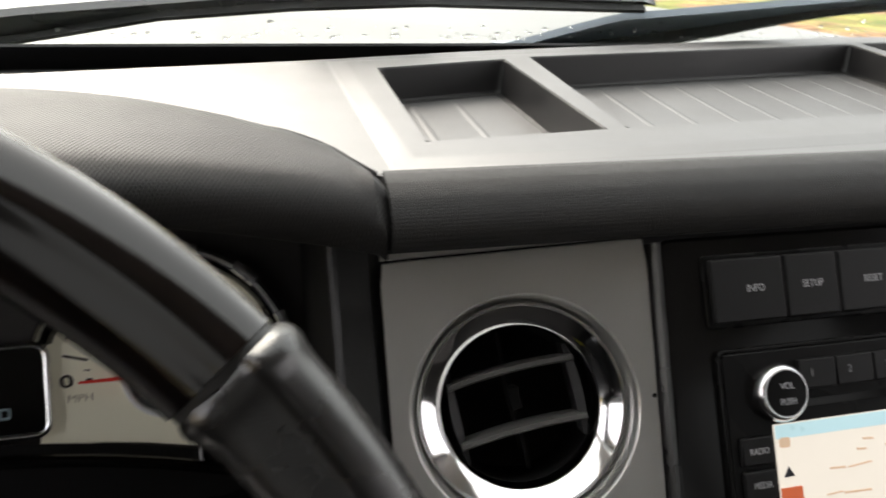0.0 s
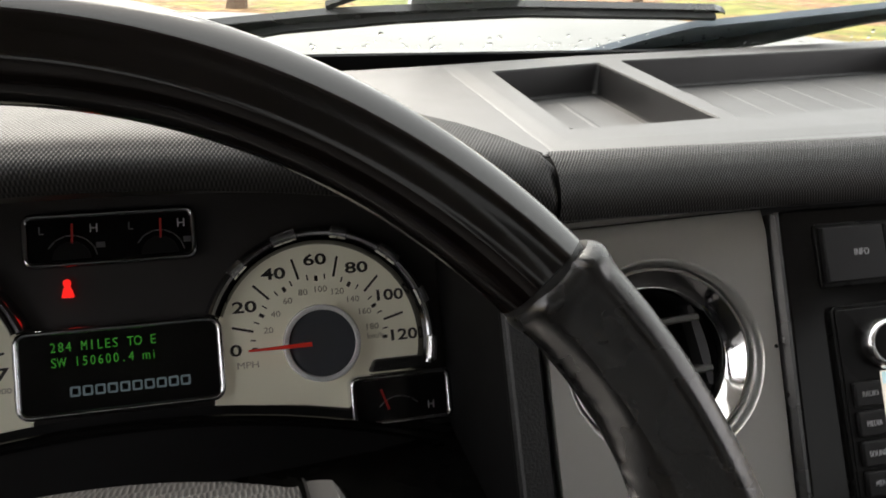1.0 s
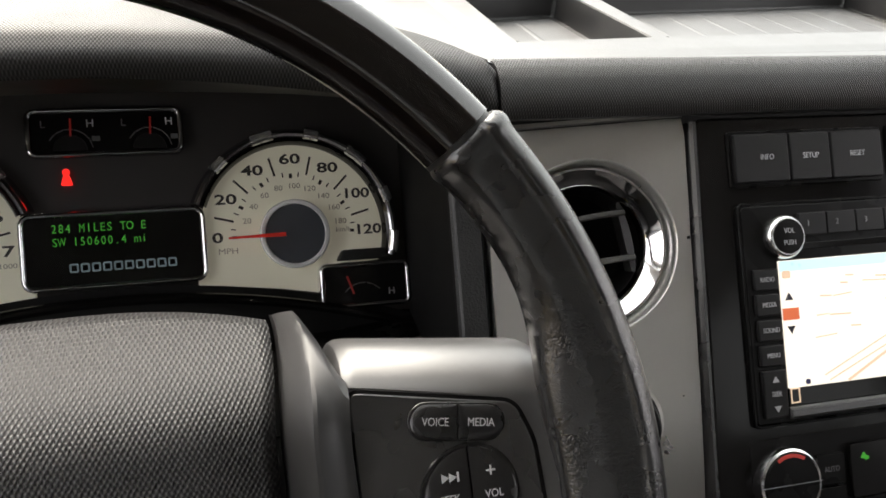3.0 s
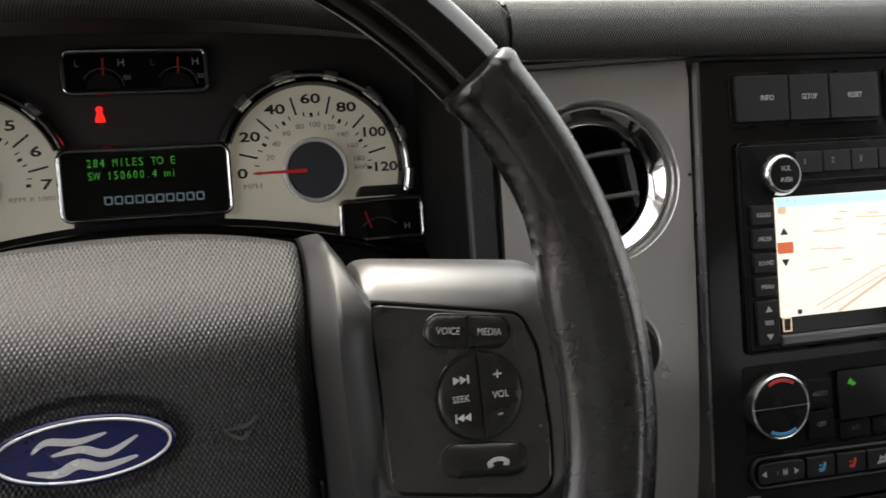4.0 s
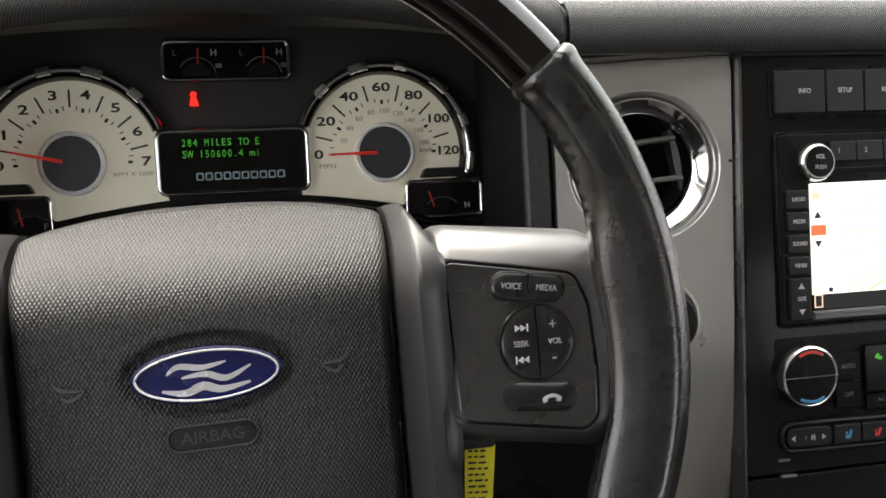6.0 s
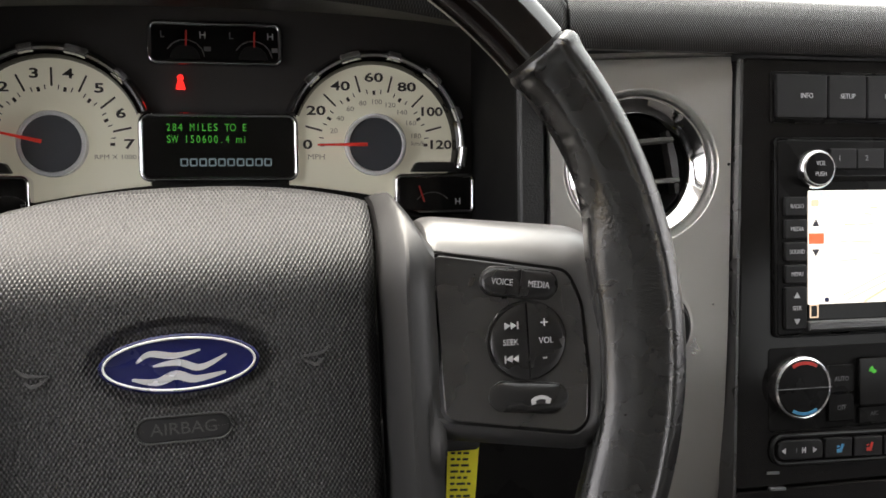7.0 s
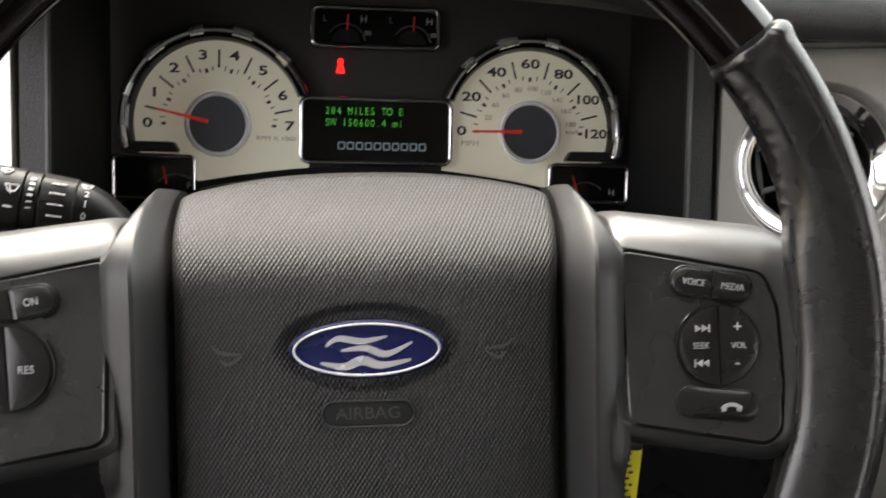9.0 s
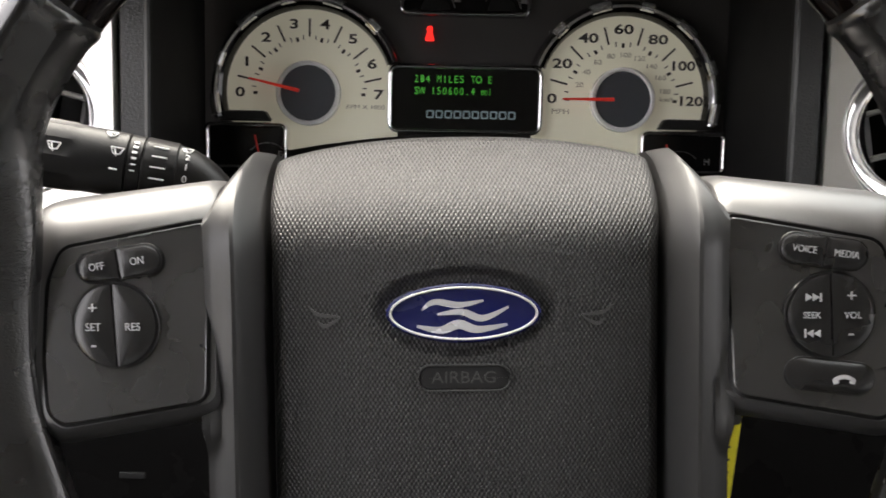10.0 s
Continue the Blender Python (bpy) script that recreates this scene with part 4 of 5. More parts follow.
# ---------------------------------------------------------------- side panels and air vents
def vent_panel(m, s, label, foot=-0.26):
    """Silver panel with a dished round opening; s mirrors it."""
    t = thing("vent_panel", m, label, "dash panel", "silver vent panels")
    flip = (lambda o: [(-u, v) for u, v in o][::-1]) if s < 0 else (lambda o: o)
    cu, cv = -0.0565 * s, 0.0254
    low = [(-0.1123, -0.100), (-0.062, -0.130), (-0.050, -0.165), (-0.050, foot)] if s > 0 else [(-0.1130, foot)]
    o = flip(rounded([(-0.0075, foot), (0.0, 0.0915), (-0.1115, 0.0897)] + low, 0.003, 3))
    n = 72
    round_ = lambda r: [(cu + r * math.cos(2 * math.pi * i / n), cv + r * math.sin(2 * math.pi * i / n)) for i in range(n)]
    # rays from the vent's centre tie the opening to the outline
    rim = []
    for hx, hy in round_(0.047):
        d = Vector((hx - cu, hy - cv)).normalized()
        best = 9.0
        for i in range(len(o)):
            a, b = Vector(o[i - 1]), Vector(o[i])
            e = b - a
            den = d.x * e.y - d.y * e.x
            if abs(den) > 1e-9:
                k = ((a.x - cu) * e.y - (a.y - cv) * e.x) / den
                l = ((a.x - cu) * d.y - (a.y - cv) * d.x) / den
                if k > 0 and -1e-6 <= l <= 1 + 1e-6:
                    best = min(best, k)
        rim.append((cu + d.x * best, cv + d.y * best))
    edge = [(cu + (x - cu) * 0.993, cv + (y - cv) * 0.993) for x, y in rim]
    plate = part("plate", loft([at_w(rim, -0.030), at_w(rim, -0.0010), *[at_w(between(edge, round_(0.0474), k), 0.0) for k in (0.0, 0.2, 0.4, 0.6, 0.8, 1.0)], at_w(round_(0.0468), -0.0005), at_w(round_(0.0463), -0.0016), at_w(round_(0.0452), -0.0090), at_w(round_(0.0442), -0.0130)], caps=(False, False)), SILVER, t)
    # the foot is bent back to reflect less, standing in for shade there
    for q in plate.data.vertices:
        if s > 0 and q.co.y < -0.05:
            q.co.z -= 0.7 * (q.co.y + 0.05) ** 2
    part("trim_line", bar((-0.1110 * s, 0.0918), (0.0005 * s, 0.0938), 0.0022, -0.006, 0.0012), SILVER, t, "thin bright upper edge")
    return t, cu, cv


def air_vent(m, cu, cv, turn):
    v = thing("air_vent", m @ Matrix.Translation((cu, cv, 0.0)) @ pose(0, 0, 0, 0, 0, turn), "round dash air vent with a chrome ring and grey slats", "air vent", "round air vents")
    part("chrome_ring", lathe([(0.0444, -0.0130), (0.0441, -0.0094), (0.0434, -0.0086), (0.0423, -0.0086), (0.0417, -0.0090), (0.0414, -0.0092), (0.0380, -0.0115), (0.0347, -0.0139), (0.0343, -0.0143), (0.0339, -0.0155), (0.0336, -0.034)], 0, 0, 96), CHROME, v, "polished chrome ring")
    part("throat", lathe([(0.0335, -0.024), (0.0333, -0.062), (0.0, -0.064)], 0, 0, 48), BLACK, v)
    for k in (0.0158, -0.0100):
        half = min(0.0280, math.sqrt(0.0326 ** 2 - k * k))
        part("slat", loft([[(x, k + 0.0016 - 2.4 * x * x, -0.0180 - 4 * x * x), (x, k + 0.0010 - 2.4 * x * x, -0.0165 - 4 * x * x), (x, k - 0.0008 - 2.4 * x * x, -0.0165 - 4 * x * x), (x, k - 0.0018 - 2.4 * x * x, -0.0190 - 4 * x * x), (x, k - 0.0014 - 2.4 * x * x, -0.038), (x, k + 0.0012 - 2.4 * x * x, -0.038)] for x in spread(-half, half, 15)]), SLATGREY, v, "grey slat")
    for q in (-1, 1):
        part("barrel_side", loft([[(q * (0.0258 + 0.0034 * math.cos(y / 0.024 * 1.5)), y, -0.0225), (q * 0.0254, y, -0.025), (q * 0.0268, y, -0.044), (q * 0.0325, y, -0.044)] for y in spread(-0.020, 0.020, 11)]), TRIMGREY, v, "dark grey barrel side")
    part("vane", box(-0.0010, -0.031, -0.050, 0.0010, 0.031, -0.038), MATTE, v)
    part("slider", box(-0.0025, -0.003, -0.040, 0.0025, 0.007, -0.028, 0.0008), MATTE, v)
    return v


KV = K @ Matrix.Translation((-0.0385, 0, -0.010)) @ pose(0, 0, 0, 0, -11, 0)
right_panel, vu, vv = vent_panel(KV, 1, "satin silver dash panel with a round air vent")
part("screw_hole", lathe([(0.0011, -0.0004), (0.0009, 0.0003), (0.0, 0.0002)], -0.0030, 0.0262, 12), BLACK, right_panel, "small dark screw hole")
air_vent(KV, vu, vv, 9)
KL = tilted(2 * 0.005 - 0.35, 0.1389, 1.1735, 26.5) @ Matrix.Translation((0.0385, 0, -0.010)) @ pose(0, 0, 0, 0, 11, 0) @ Matrix.Translation((0.1115, 0, 0)) @ pose(0, 0, 0, 0, -13, 0) @ Matrix.Translation((-0.1115, 0, 0))
left_panel, lu, lv = vent_panel(KL, -1, "satin silver dash panel with a round vent beside the door", -0.095)
air_vent(KL, lu, lv, -9)
knob = thing("drive_mode_knob", KV @ Matrix.Translation((-0.0510, -0.0705, 0.0)), "black rotary knob on the silver panel", "knob")
part("body", lathe([(0.0235, 0.0), (0.0230, 0.004), (0.0205, 0.006), (0.0195, 0.016), (0.018, 0.0185), (0.0, 0.0190)], 0, 0, 36), MATTE, knob)
part("ring", lathe([(0.0255, 0.0), (0.0252, 0.0022), (0.0235, 0.0026), (0.0230, 0.0)], 0, 0, 36), SILVER, knob)

# ---------------------------------------------------------------- centre stack
stack = thing("centre_stack_bezel", K, "gloss black centre stack surround", "dash panel")
part("bezel", solid(rounded([(-0.0415, -0.172), (0.232, -0.172), (0.225, 0.0895), (-0.0355, 0.0895)], 0.004, 4), -0.03, -0.004, 0.0015), PIANO, stack)
part("lower_bezel", solid(rounded([(-0.0437, -0.26), (0.235, -0.26), (0.232, -0.1728), (-0.0416, -0.1728)], 0.003, 4), -0.03, -0.0045, 0.0015), PIANO, stack)
part("edge_trim", merged([bar((-0.0445, -0.26), (-0.0366, 0.0885), 0.0018, -0.02, -0.0036)]), SPOKE, stack, "thin dark grey edge strip")
for u, v, k in ((-0.0165, -0.1630, 0.0085), (-0.0130, -0.1733, 0.0105)):
    part("label_bar", bar((u - k / 2, v + 0.0004), (u + k / 2, v), 0.0016, -0.006, -0.0028), DIMINK, stack, "small unreadable grey label")
switches = thing("switch_row", K, "row of black push buttons on the centre stack", "switches")
part("frame", solid(rrect(-0.0180, 0.0508, 0.0820, 0.0815, 0.002), -0.006, -0.0025, 0.0006), STACK, switches)
for s_, u0, u1 in (("INFO", -0.0162, 0.0182), ("SETUP", 0.0190, 0.0452), ("RESET", 0.0460, 0.0800)):
    b = part("button", solid(rrect(u0, 0.0530, u1, 0.0795, 0.0012, 3), -0.004, 0.0005, 0.0008), MATTE, switches)
    text(s_, 0.0044, GREYINK, b, 0.004 if s_ == "INFO" else (u0 + u1) / 2, 0.0665, 0.0007, stretch=0.85)
hz = thing("switch_row", K, "black push button block on the centre stack", "switches")
part("frame", solid(rrect(0.0870, 0.0512, 0.1500, 0.0820, 0.002), -0.006, -0.0025, 0.0006), STACK, hz)
part("button", solid(rrect(0.0888, 0.0535, 0.1480, 0.0800, 0.0012, 3), -0.004, 0.0005, 0.0008), MATTE, hz)

radio = thing("radio_head_unit", K, "black radio with a lit map screen and push buttons", "car radio")
part("face", solid(rrect(-0.0150, -0.0785, 0.170, 0.0405, 0.003), -0.006, -0.0015, 0.001), STACK, radio)
part("edge_trim", frame_ring(rrect(-0.0165, -0.0800, 0.1715, 0.0420, 0.0035), 0.0016, -0.006, -0.0012, 0.0004), STACK, radio)
VK = (0.0098, 0.0226)
kn = part("volume_knob", lathe([(0.0122, -0.002), (0.0121, 0.0018), (0.0117, 0.0034), (0.0109, 0.0046), (0.0101, 0.0051), (0.0094, 0.0051)], VK[0], VK[1], 48), ALUMINIUM, radio, "chrome volume knob with a black cap")
part("cap", lathe([(0.0096, 0.0048), (0.0093, 0.0056), (0.0, 0.0060)], VK[0], VK[1], 32), STACK, kn)
text("VOL", 0.0040, GREYINK, kn, VK[0], VK[1] + 0.0030, 0.0061, stretch=0.85)
text("PUSH", 0.0038, GREYINK, kn, VK[0], VK[1] - 0.0034, 0.0061, stretch=0.85)
for s_, u0, u1 in (("1", 0.0205, 0.0385), ("2", 0.0390, 0.0578), ("3", 0.0583, 0.0771), ("4", 0.0776, 0.0970), ("5", 0.0975, 0.116), ("6", 0.1165, 0.135)):
    b = part("preset_button", solid(rrect(u0, 0.0225, u1, 0.0350, 0.0008, 2), -0.003, 0.0006, 0.0006), MATTE, radio)
    text(s_, 0.0046, DIMPRINT, b, (u0 + u1) / 2 - 0.003, 0.0290, 0.0008)
part("disc_slot", solid(rrect(0.0215, 0.0150, 0.139, 0.0185, 0.001, 2), -0.004, -0.0011, 0.0002), PIANO, radio)
scr = part("map_screen", solid(rrect(0.0060, -0.0600, 0.1490, 0.0095, 0.0006, 2), -0.004, -0.0008, 0.0002), MAP, radio, "lit cream road map screen")
part("sky_band", solid(rrect(0.0064, 0.0035, 0.1486, 0.0092, 0.0003, 1), -0.0009, -0.0004, 0.0001), MAPSKY, scr)
part("zoom_bar", solid(rrect(0.0062, -0.0230, 0.0165, -0.0165, 0.0003, 1), -0.0009, -0.0003, 0.0001), MAPRED, scr)
part("map_symbol", solid(rrect(0.0078, -0.0002, 0.0128, 0.0040, 0.001, 2), -0.0009, -0.0002, 0.0001), MAPTAN, scr)
part("map_arrow", solid([(0.0085, -0.0122), (0.0135, -0.0122), (0.0110, -0.0080)], -0.0009, -0.0003, 0.0001), MAPINK, scr)
part("map_arrow", solid([(0.0110, -0.0305), (0.0135, -0.0263), (0.0085, -0.0263)], -0.0009, -0.0003, 0.0001), MAPINK, scr)
for a, b in (((0.030, -0.055), (0.075, -0.036)), ((0.075, -0.036), (0.135, -0.022)), ((0.033, -0.058), (0.080, -0.039)), ((0.040, -0.012), (0.052, -0.011)), ((0.026, -0.034), (0.040, -0.033)), ((0.060, -0.005), (0.085, -0.006)), ((0.028, -0.022), (0.036, -0.0215))):
    part("map_line", bar(a, b, 0.0007, -0.0009, -0.0004), MAPTAN, scr)
random.seed(8)
for i in range(16):
    u, v = 0.024 + 0.11 * random.random(), -0.030 + 0.030 * random.random()
    part("map_text_bar", bar((u, v), (u + random.uniform(0.004, 0.014), v - 0.0004), 0.0009, -0.0009, -0.0005), MAPTAN, scr)
for a, b, w_ in (((0.045, -0.0595), (0.080, -0.042), 0.0016), ((0.080, -0.042), (0.148, -0.030), 0.0016), ((0.100, -0.058), (0.148, -0.047), 0.0010)):
    part("map_road", bar(a, b, w_, -0.0009, -0.0006), MAPTAN, scr)
part("map_symbol", solid(rrect(0.0172, -0.0588, 0.0200, -0.0560, 0.0008, 2), -0.0009, -0.0002, 0.0001), BLUE, scr)
part("status_bar", solid(rrect(0.0060, -0.0695, 0.1490, -0.0602, 0.0004, 1), -0.004, -0.0008, 0.0002), PIANO, radio)
part("status_icon", frame_ring(rrect(0.0070, -0.0682, 0.0128, -0.0600, 0.0004, 2), 0.0007, -0.0012, -0.0004, 0.0001), MAPTAN, radio)
part("status_bars", bar((0.0890, -0.0640), (0.1250, -0.0640), 0.003, -0.0012, -0.0005), GREYINK, radio)
part("screen_sill", solid(rrect(0.0050, -0.0765, 0.1500, -0.0700, 0.001, 2), -0.004, 0.0008, 0.0015), SATIN, radio, "grey sill under the screen")
for s_, v0, v1 in (("RADIO", -0.0058, 0.0058), ("MEDIA", -0.0196, -0.0078), ("SOUND", -0.0333, -0.0216), ("MENU", -0.0468, -0.0353), ("SEEK", -0.0748, -0.0488)):
    b = part("side_button", solid(rrect(-0.0108, v0, 0.0042, v1, 0.0012, 3), -0.003, 0.0008, 0.0008), MATTE, radio)
    text(s_, 0.0037, GREYINK, b, -0.0028, (v0 + v1) / 2, 0.0010, stretch=0.8)
    if s_ == "SEEK":
        part("arrow", solid([(-0.0050, -0.0555), (-0.0006, -0.0555), (-0.0028, -0.0520)], 0.0, 0.0010, 0.0001), GREYINK, b)
        part("arrow", solid([(-0.0028, -0.0718), (-0.0006, -0.0683), (-0.0050, -0.0683)], 0.0, 0.0010, 0.0001), GREYINK, b)

climate = thing("climate_control", K, "black climate control with chrome-ringed knob and green display", "climate control")
part("face", solid(rrect(-0.0200, -0.1380, 0.170, -0.0860, 0.003), -0.006, -0.0034, 0.001), STACK, climate)
TK = (0.0000, -0.1102)
tk = part("temperature_knob", lathe([(0.0197, -0.004), (0.0196, 0.0012), (0.0190, 0.0031), (0.0179, 0.0040), (0.0172, 0.0034)], TK[0], TK[1], 56), ALUMINIUM, climate, "chrome ringed temperature knob")
part("cap", lathe([(0.0176, 0.0030), (0.0168, 0.0040), (0.0, 0.0044)], TK[0], TK[1], 40), STACK, tk)
for m_, a0, a1, nm in ((REDPRINT, 58, 122, "red_arc"), (BLUEPRINT, 238, 302, "blue_arc")):
    part(nm, lathe([(0.0165, 0.0036), (0.0164, 0.0044), (0.0146, 0.0045), (0.0145, 0.0038)], TK[0], TK[1], 12, a0=a0, a1=a1), m_, tk)
part("pointer", bar((TK[0] - 0.0185, TK[1]), (TK[0] + 0.0185, TK[1]), 0.0004, 0.0040, 0.0047), DIMINK, tk)
for s_, v0, v1 in (("AUTO", -0.1155, -0.0985), ("OFF", -0.1335, -0.1165)):
    b = part("button", solid(rrect(0.0205, v0, 0.0390, v1, 0.001, 2), -0.004, -0.0016, 0.0007), STACK, climate)
    text(s_, 0.0042, DIMINK, b, 0.0298, (v0 + v1) / 2, -0.0014, stretch=0.85)
part("display", solid(rrect(0.0410, -0.1240, 0.135, -0.0945, 0.001, 2), -0.003, 0.0006, 0.0004), PIANO, climate)
part("fan_symbol", merged([bar((0.0475, -0.1020), (0.0525, -0.1030), 0.0018, 0.0, 0.0009), bar((0.0490, -0.1000), (0.0510, -0.1040), 0.0018, 0.0, 0.0009)]), GREENGLOW, climate)
text("36", 0.0110, GREENGLOW, climate, 0.0890, -0.1080, 0.0009, stretch=0.9)
part("fan_symbol", merged([bar((0.0880, -0.0990), (0.0930, -0.0990), 0.0016, 0.0, 0.0009)]), GREENGLOW, climate)
for s_, u in (("A/C", 0.0530), ("DEF", 0.0760)):
    b = part("button", solid(rrect(u - 0.0110, -0.1360, u + 0.0110, -0.1252, 0.001, 2), -0.004, -0.0016, 0.0007), STACK, climate)
    text(s_, 0.0040, DIMINK, b, u, -0.1300, -0.0014, stretch=0.85)
rowp = thing("climate_switch_strip", K @ pose(0.0032, 0.0006, 0, 0, 0, -1.2), "black pill-shaped strip of climate and seat switches", "switches")
part("surround", frame_ring(rrect(-0.0190, -0.1595, 0.170, -0.1400, 0.0085, 8), 0.0024, -0.006, -0.0012, 0.0010), MATTE, rowp)
part("face", solid(rrect(-0.0172, -0.1578, 0.168, -0.1418, 0.0070, 8), -0.006, -0.0030, 0.0008), STACK, rowp)
for u0, u1 in ((-0.0150, 0.0165), (0.0175, 0.0370), (0.0380, 0.0585), (0.0595, 0.0795), (0.0805, 0.1010)):
    part("button", solid(rrect(u0, -0.1560, u1, -0.1436, 0.0045 if u0 < 0 else 0.0008, 4), -0.004, -0.0008, 0.0008), MATTE, rowp)
ROWV = -0.1500
for s_, u, m_ in ((-1, -0.0110, GREYINK), (1, 0.0105, GREYINK)):
    part("arrow", solid([(u + 0.0014 * -s_, ROWV - 0.0019), (u + 0.0014 * s_, ROWV), (u + 0.0014 * -s_, ROWV + 0.0019)][::s_], -0.002, -0.0006, 0.0001), m_, rowp)
part("fan_mark", merged([bar((0.0014, ROWV), (0.0044, ROWV), 0.0012, -0.002, -0.0006), bar((0.0020, ROWV - 0.0018), (0.0020, ROWV + 0.0018), 0.0008, -0.002, -0.0006), bar((0.0038, ROWV - 0.0018), (0.0038, ROWV + 0.0018), 0.0008, -0.002, -0.0006)]), GREYINK, rowp)
part("fan_mark", bar((-0.0022, ROWV - 0.0012), (-0.0022, ROWV + 0.0012), 0.0006, -0.002, -0.0006), DIMINK, rowp)
for u, m_ in ((0.0258, BLUEPRINT), (0.0468, REDPRINT)):
    part("seat_mark", merged([bar((u + 0.0030, ROWV - 0.0012), (u + 0.0042, ROWV + 0.0026), 0.0018, -0.002, -0.0006), bar((u, ROWV - 0.0016), (u + 0.0036, ROWV - 0.0016), 0.0022, -0.002, -0.0006), bar((u, ROWV + 0.0008), (u + 0.0018, ROWV + 0.0012), 0.0010, -0.002, -0.0006)]), m_, rowp)
part("demist_mark", merged([bar((0.0665, ROWV - 0.0022), (0.0725, ROWV - 0.0014), 0.0014, -0.002, -0.0006), bar((0.0680, ROWV + 0.0004), (0.0735, ROWV + 0.0012), 0.0014, -0.002, -0.0006), bar((0.0680, ROWV - 0.0020), (0.0690, ROWV + 0.0024), 0.0009, -0.002, -0.0006), bar((0.0718, ROWV - 0.0014), (0.0728, ROWV + 0.0028), 0.0009, -0.002, -0.0006)]), GREYINK, rowp)
text("REAR", 0.0040, GREYINK, rowp, 0.0905, ROWV, -0.0005, stretch=0.85)

# ---------------------------------------------------------------- steering wheel
wheel = thing("steering_wheel", W, "four-spoke steering wheel, lacquered dark wood above worn black leather", "steering wheel")
R_RIM = 0.1802
JOINT = 51.0


def rim_piece(f0, f1, n, inner, outer, front, back, m=32):
    """A short collar of the rim between two angles from the top."""
    rings = []
    for i in range(n + 1):
        deg = f0 + (f1 - f0) * i / n
        f = radians(deg)
        ring = []
        for j in range(m):
            c, q = math.cos(2 * math.pi * j / m), math.sin(2 * math.pi * j / m)
            rad = R_RIM + (outer if c > 0 else inner) * math.copysign(abs(c) ** 0.9, c)
            ring.append((rad * math.sin(f), rad * math.cos(f), (front if q > 0 else back) * math.copysign(abs(q) ** 0.9, q)))
        rings.append(ring)
    return loft(rings)


def swell(deg):
    """Thumb rests of the leather beside the spokes."""
    a = abs(((deg + 180) % 360) - 180)
    left = 0.0048 * smoothstep((deg - 230) / 18) * smoothstep((300 - deg) / 14)
    return left + 0.0134 - 0.0022 * math.exp(-((a - 61) / 7.5) ** 2) + 0.0030 * math.exp(-((a - 79) / 7.0) ** 2) + 0.0058 * math.exp(-((a - 90) / 13.0) ** 2) + 0.0050 * math.exp(-((a - 110) / 11.0) ** 2)


WOODSEC = [(-0.0136, 0.0), (-0.0126, 0.0066), (-0.0088, 0.0114), (-0.0025, 0.0134), (0.0008, 0.0145), (0.0022, 0.0148), (0.0038, 0.0144), (0.0078, 0.0121), (0.0112, 0.0086), (0.0133, 0.0020), (0.0125, -0.0095), (0.0075, -0.0160), (0.0, -0.0180), (-0.0085, -0.0142), (-0.0122, -0.0070)]


def leather_section(inner):
    """Flat front, a crease along the outer front edge, a deep back."""
    return [(-inner, 0.0), (-inner * 0.93, 0.0062), (-0.0088, 0.0122), (-0.0025, 0.0140), (0.0028, 0.0149), (0.0046, 0.0164), (0.0064, 0.0164), (0.0110, 0.0136), (0.0137, 0.0078), (0.0148, -0.0015), (0.0138, -0.0100), (0.0080, -0.0165), (0.0, -0.0186), (-0.0085, -0.0146), (-inner * 0.92, -0.0070)]


def swept_rim(f0, f1, n, section):
    """A stretch of the rim between two angles from the top, its section a smooth curve through section(angle)."""
    rings = []
    for i in range(n + 1):
        deg = f0 + (f1 - f0) * i / n
        f = radians(deg)
        ctrl = [Vector(q) for q in section(deg)]
        k = len(ctrl)
        ring = []
        for a in range(k):
            p0, p1, p2, p3 = ctrl[a - 1], ctrl[a], ctrl[(a + 1) % k], ctrl[(a + 2) % k]
            for t in (0.0, 1 / 3, 2 / 3):
                q = 0.5 * (2 * p1 + (p2 - p0) * t + (2 * p0 - 5 * p1 + 4 * p2 - p3) * t * t + (3 * p1 - p0 - 3 * p2 + p3) * t ** 3)
                r = R_RIM + q.x
                ring.append((r * math.sin(f), r * math.cos(f), q.y))
        rings.append(ring)
    return loft(rings)


def leather_at(deg):
    """The leather's section, with a rolled lip where it meets the wood and puckers along the seam."""
    a = abs(((deg + 180) % 360) - 180) - JOINT
    lip = 1 + 0.07 * math.exp(-((a - 1.3) / 1.0) ** 2) - 0.10 * max(0.0, 1 - a / 0.6)
    pucker = (math.sin(1.3 * a) + 0.7 * math.sin(2.3 * a + 1.3) + 0.5 * math.sin(4.1 * a)) * math.exp(-((a - 13) / 11.0) ** 2)
    out = []
    for i, (r, w) in enumerate(leather_section(swell(deg))):
        k = lip * (1 + (0.004 * pucker if i in (0, 1, 14) else 0.0) + (0.045 * abs(math.sin(radians(a * 90))) * math.exp(-((a - 15) / 12.0) ** 2) if i == 0 else 0.0))
        out.append((r * k, w * lip))
    return out


part("wood_rim", swept_rim(-JOINT + 0.35, JOINT - 0.35, 80, lambda d: [(r + 0.0020 * (1 - smoothstep(abs(d) / 48)), w) for r, w in WOODSEC]), WOOD, wheel, "glossy dark wood upper rim")
part("leather_rim", swept_rim(JOINT + 0.1, 360 - JOINT - 0.1, 700, leather_at), LEATHER, wheel, "worn black leather lower rim")
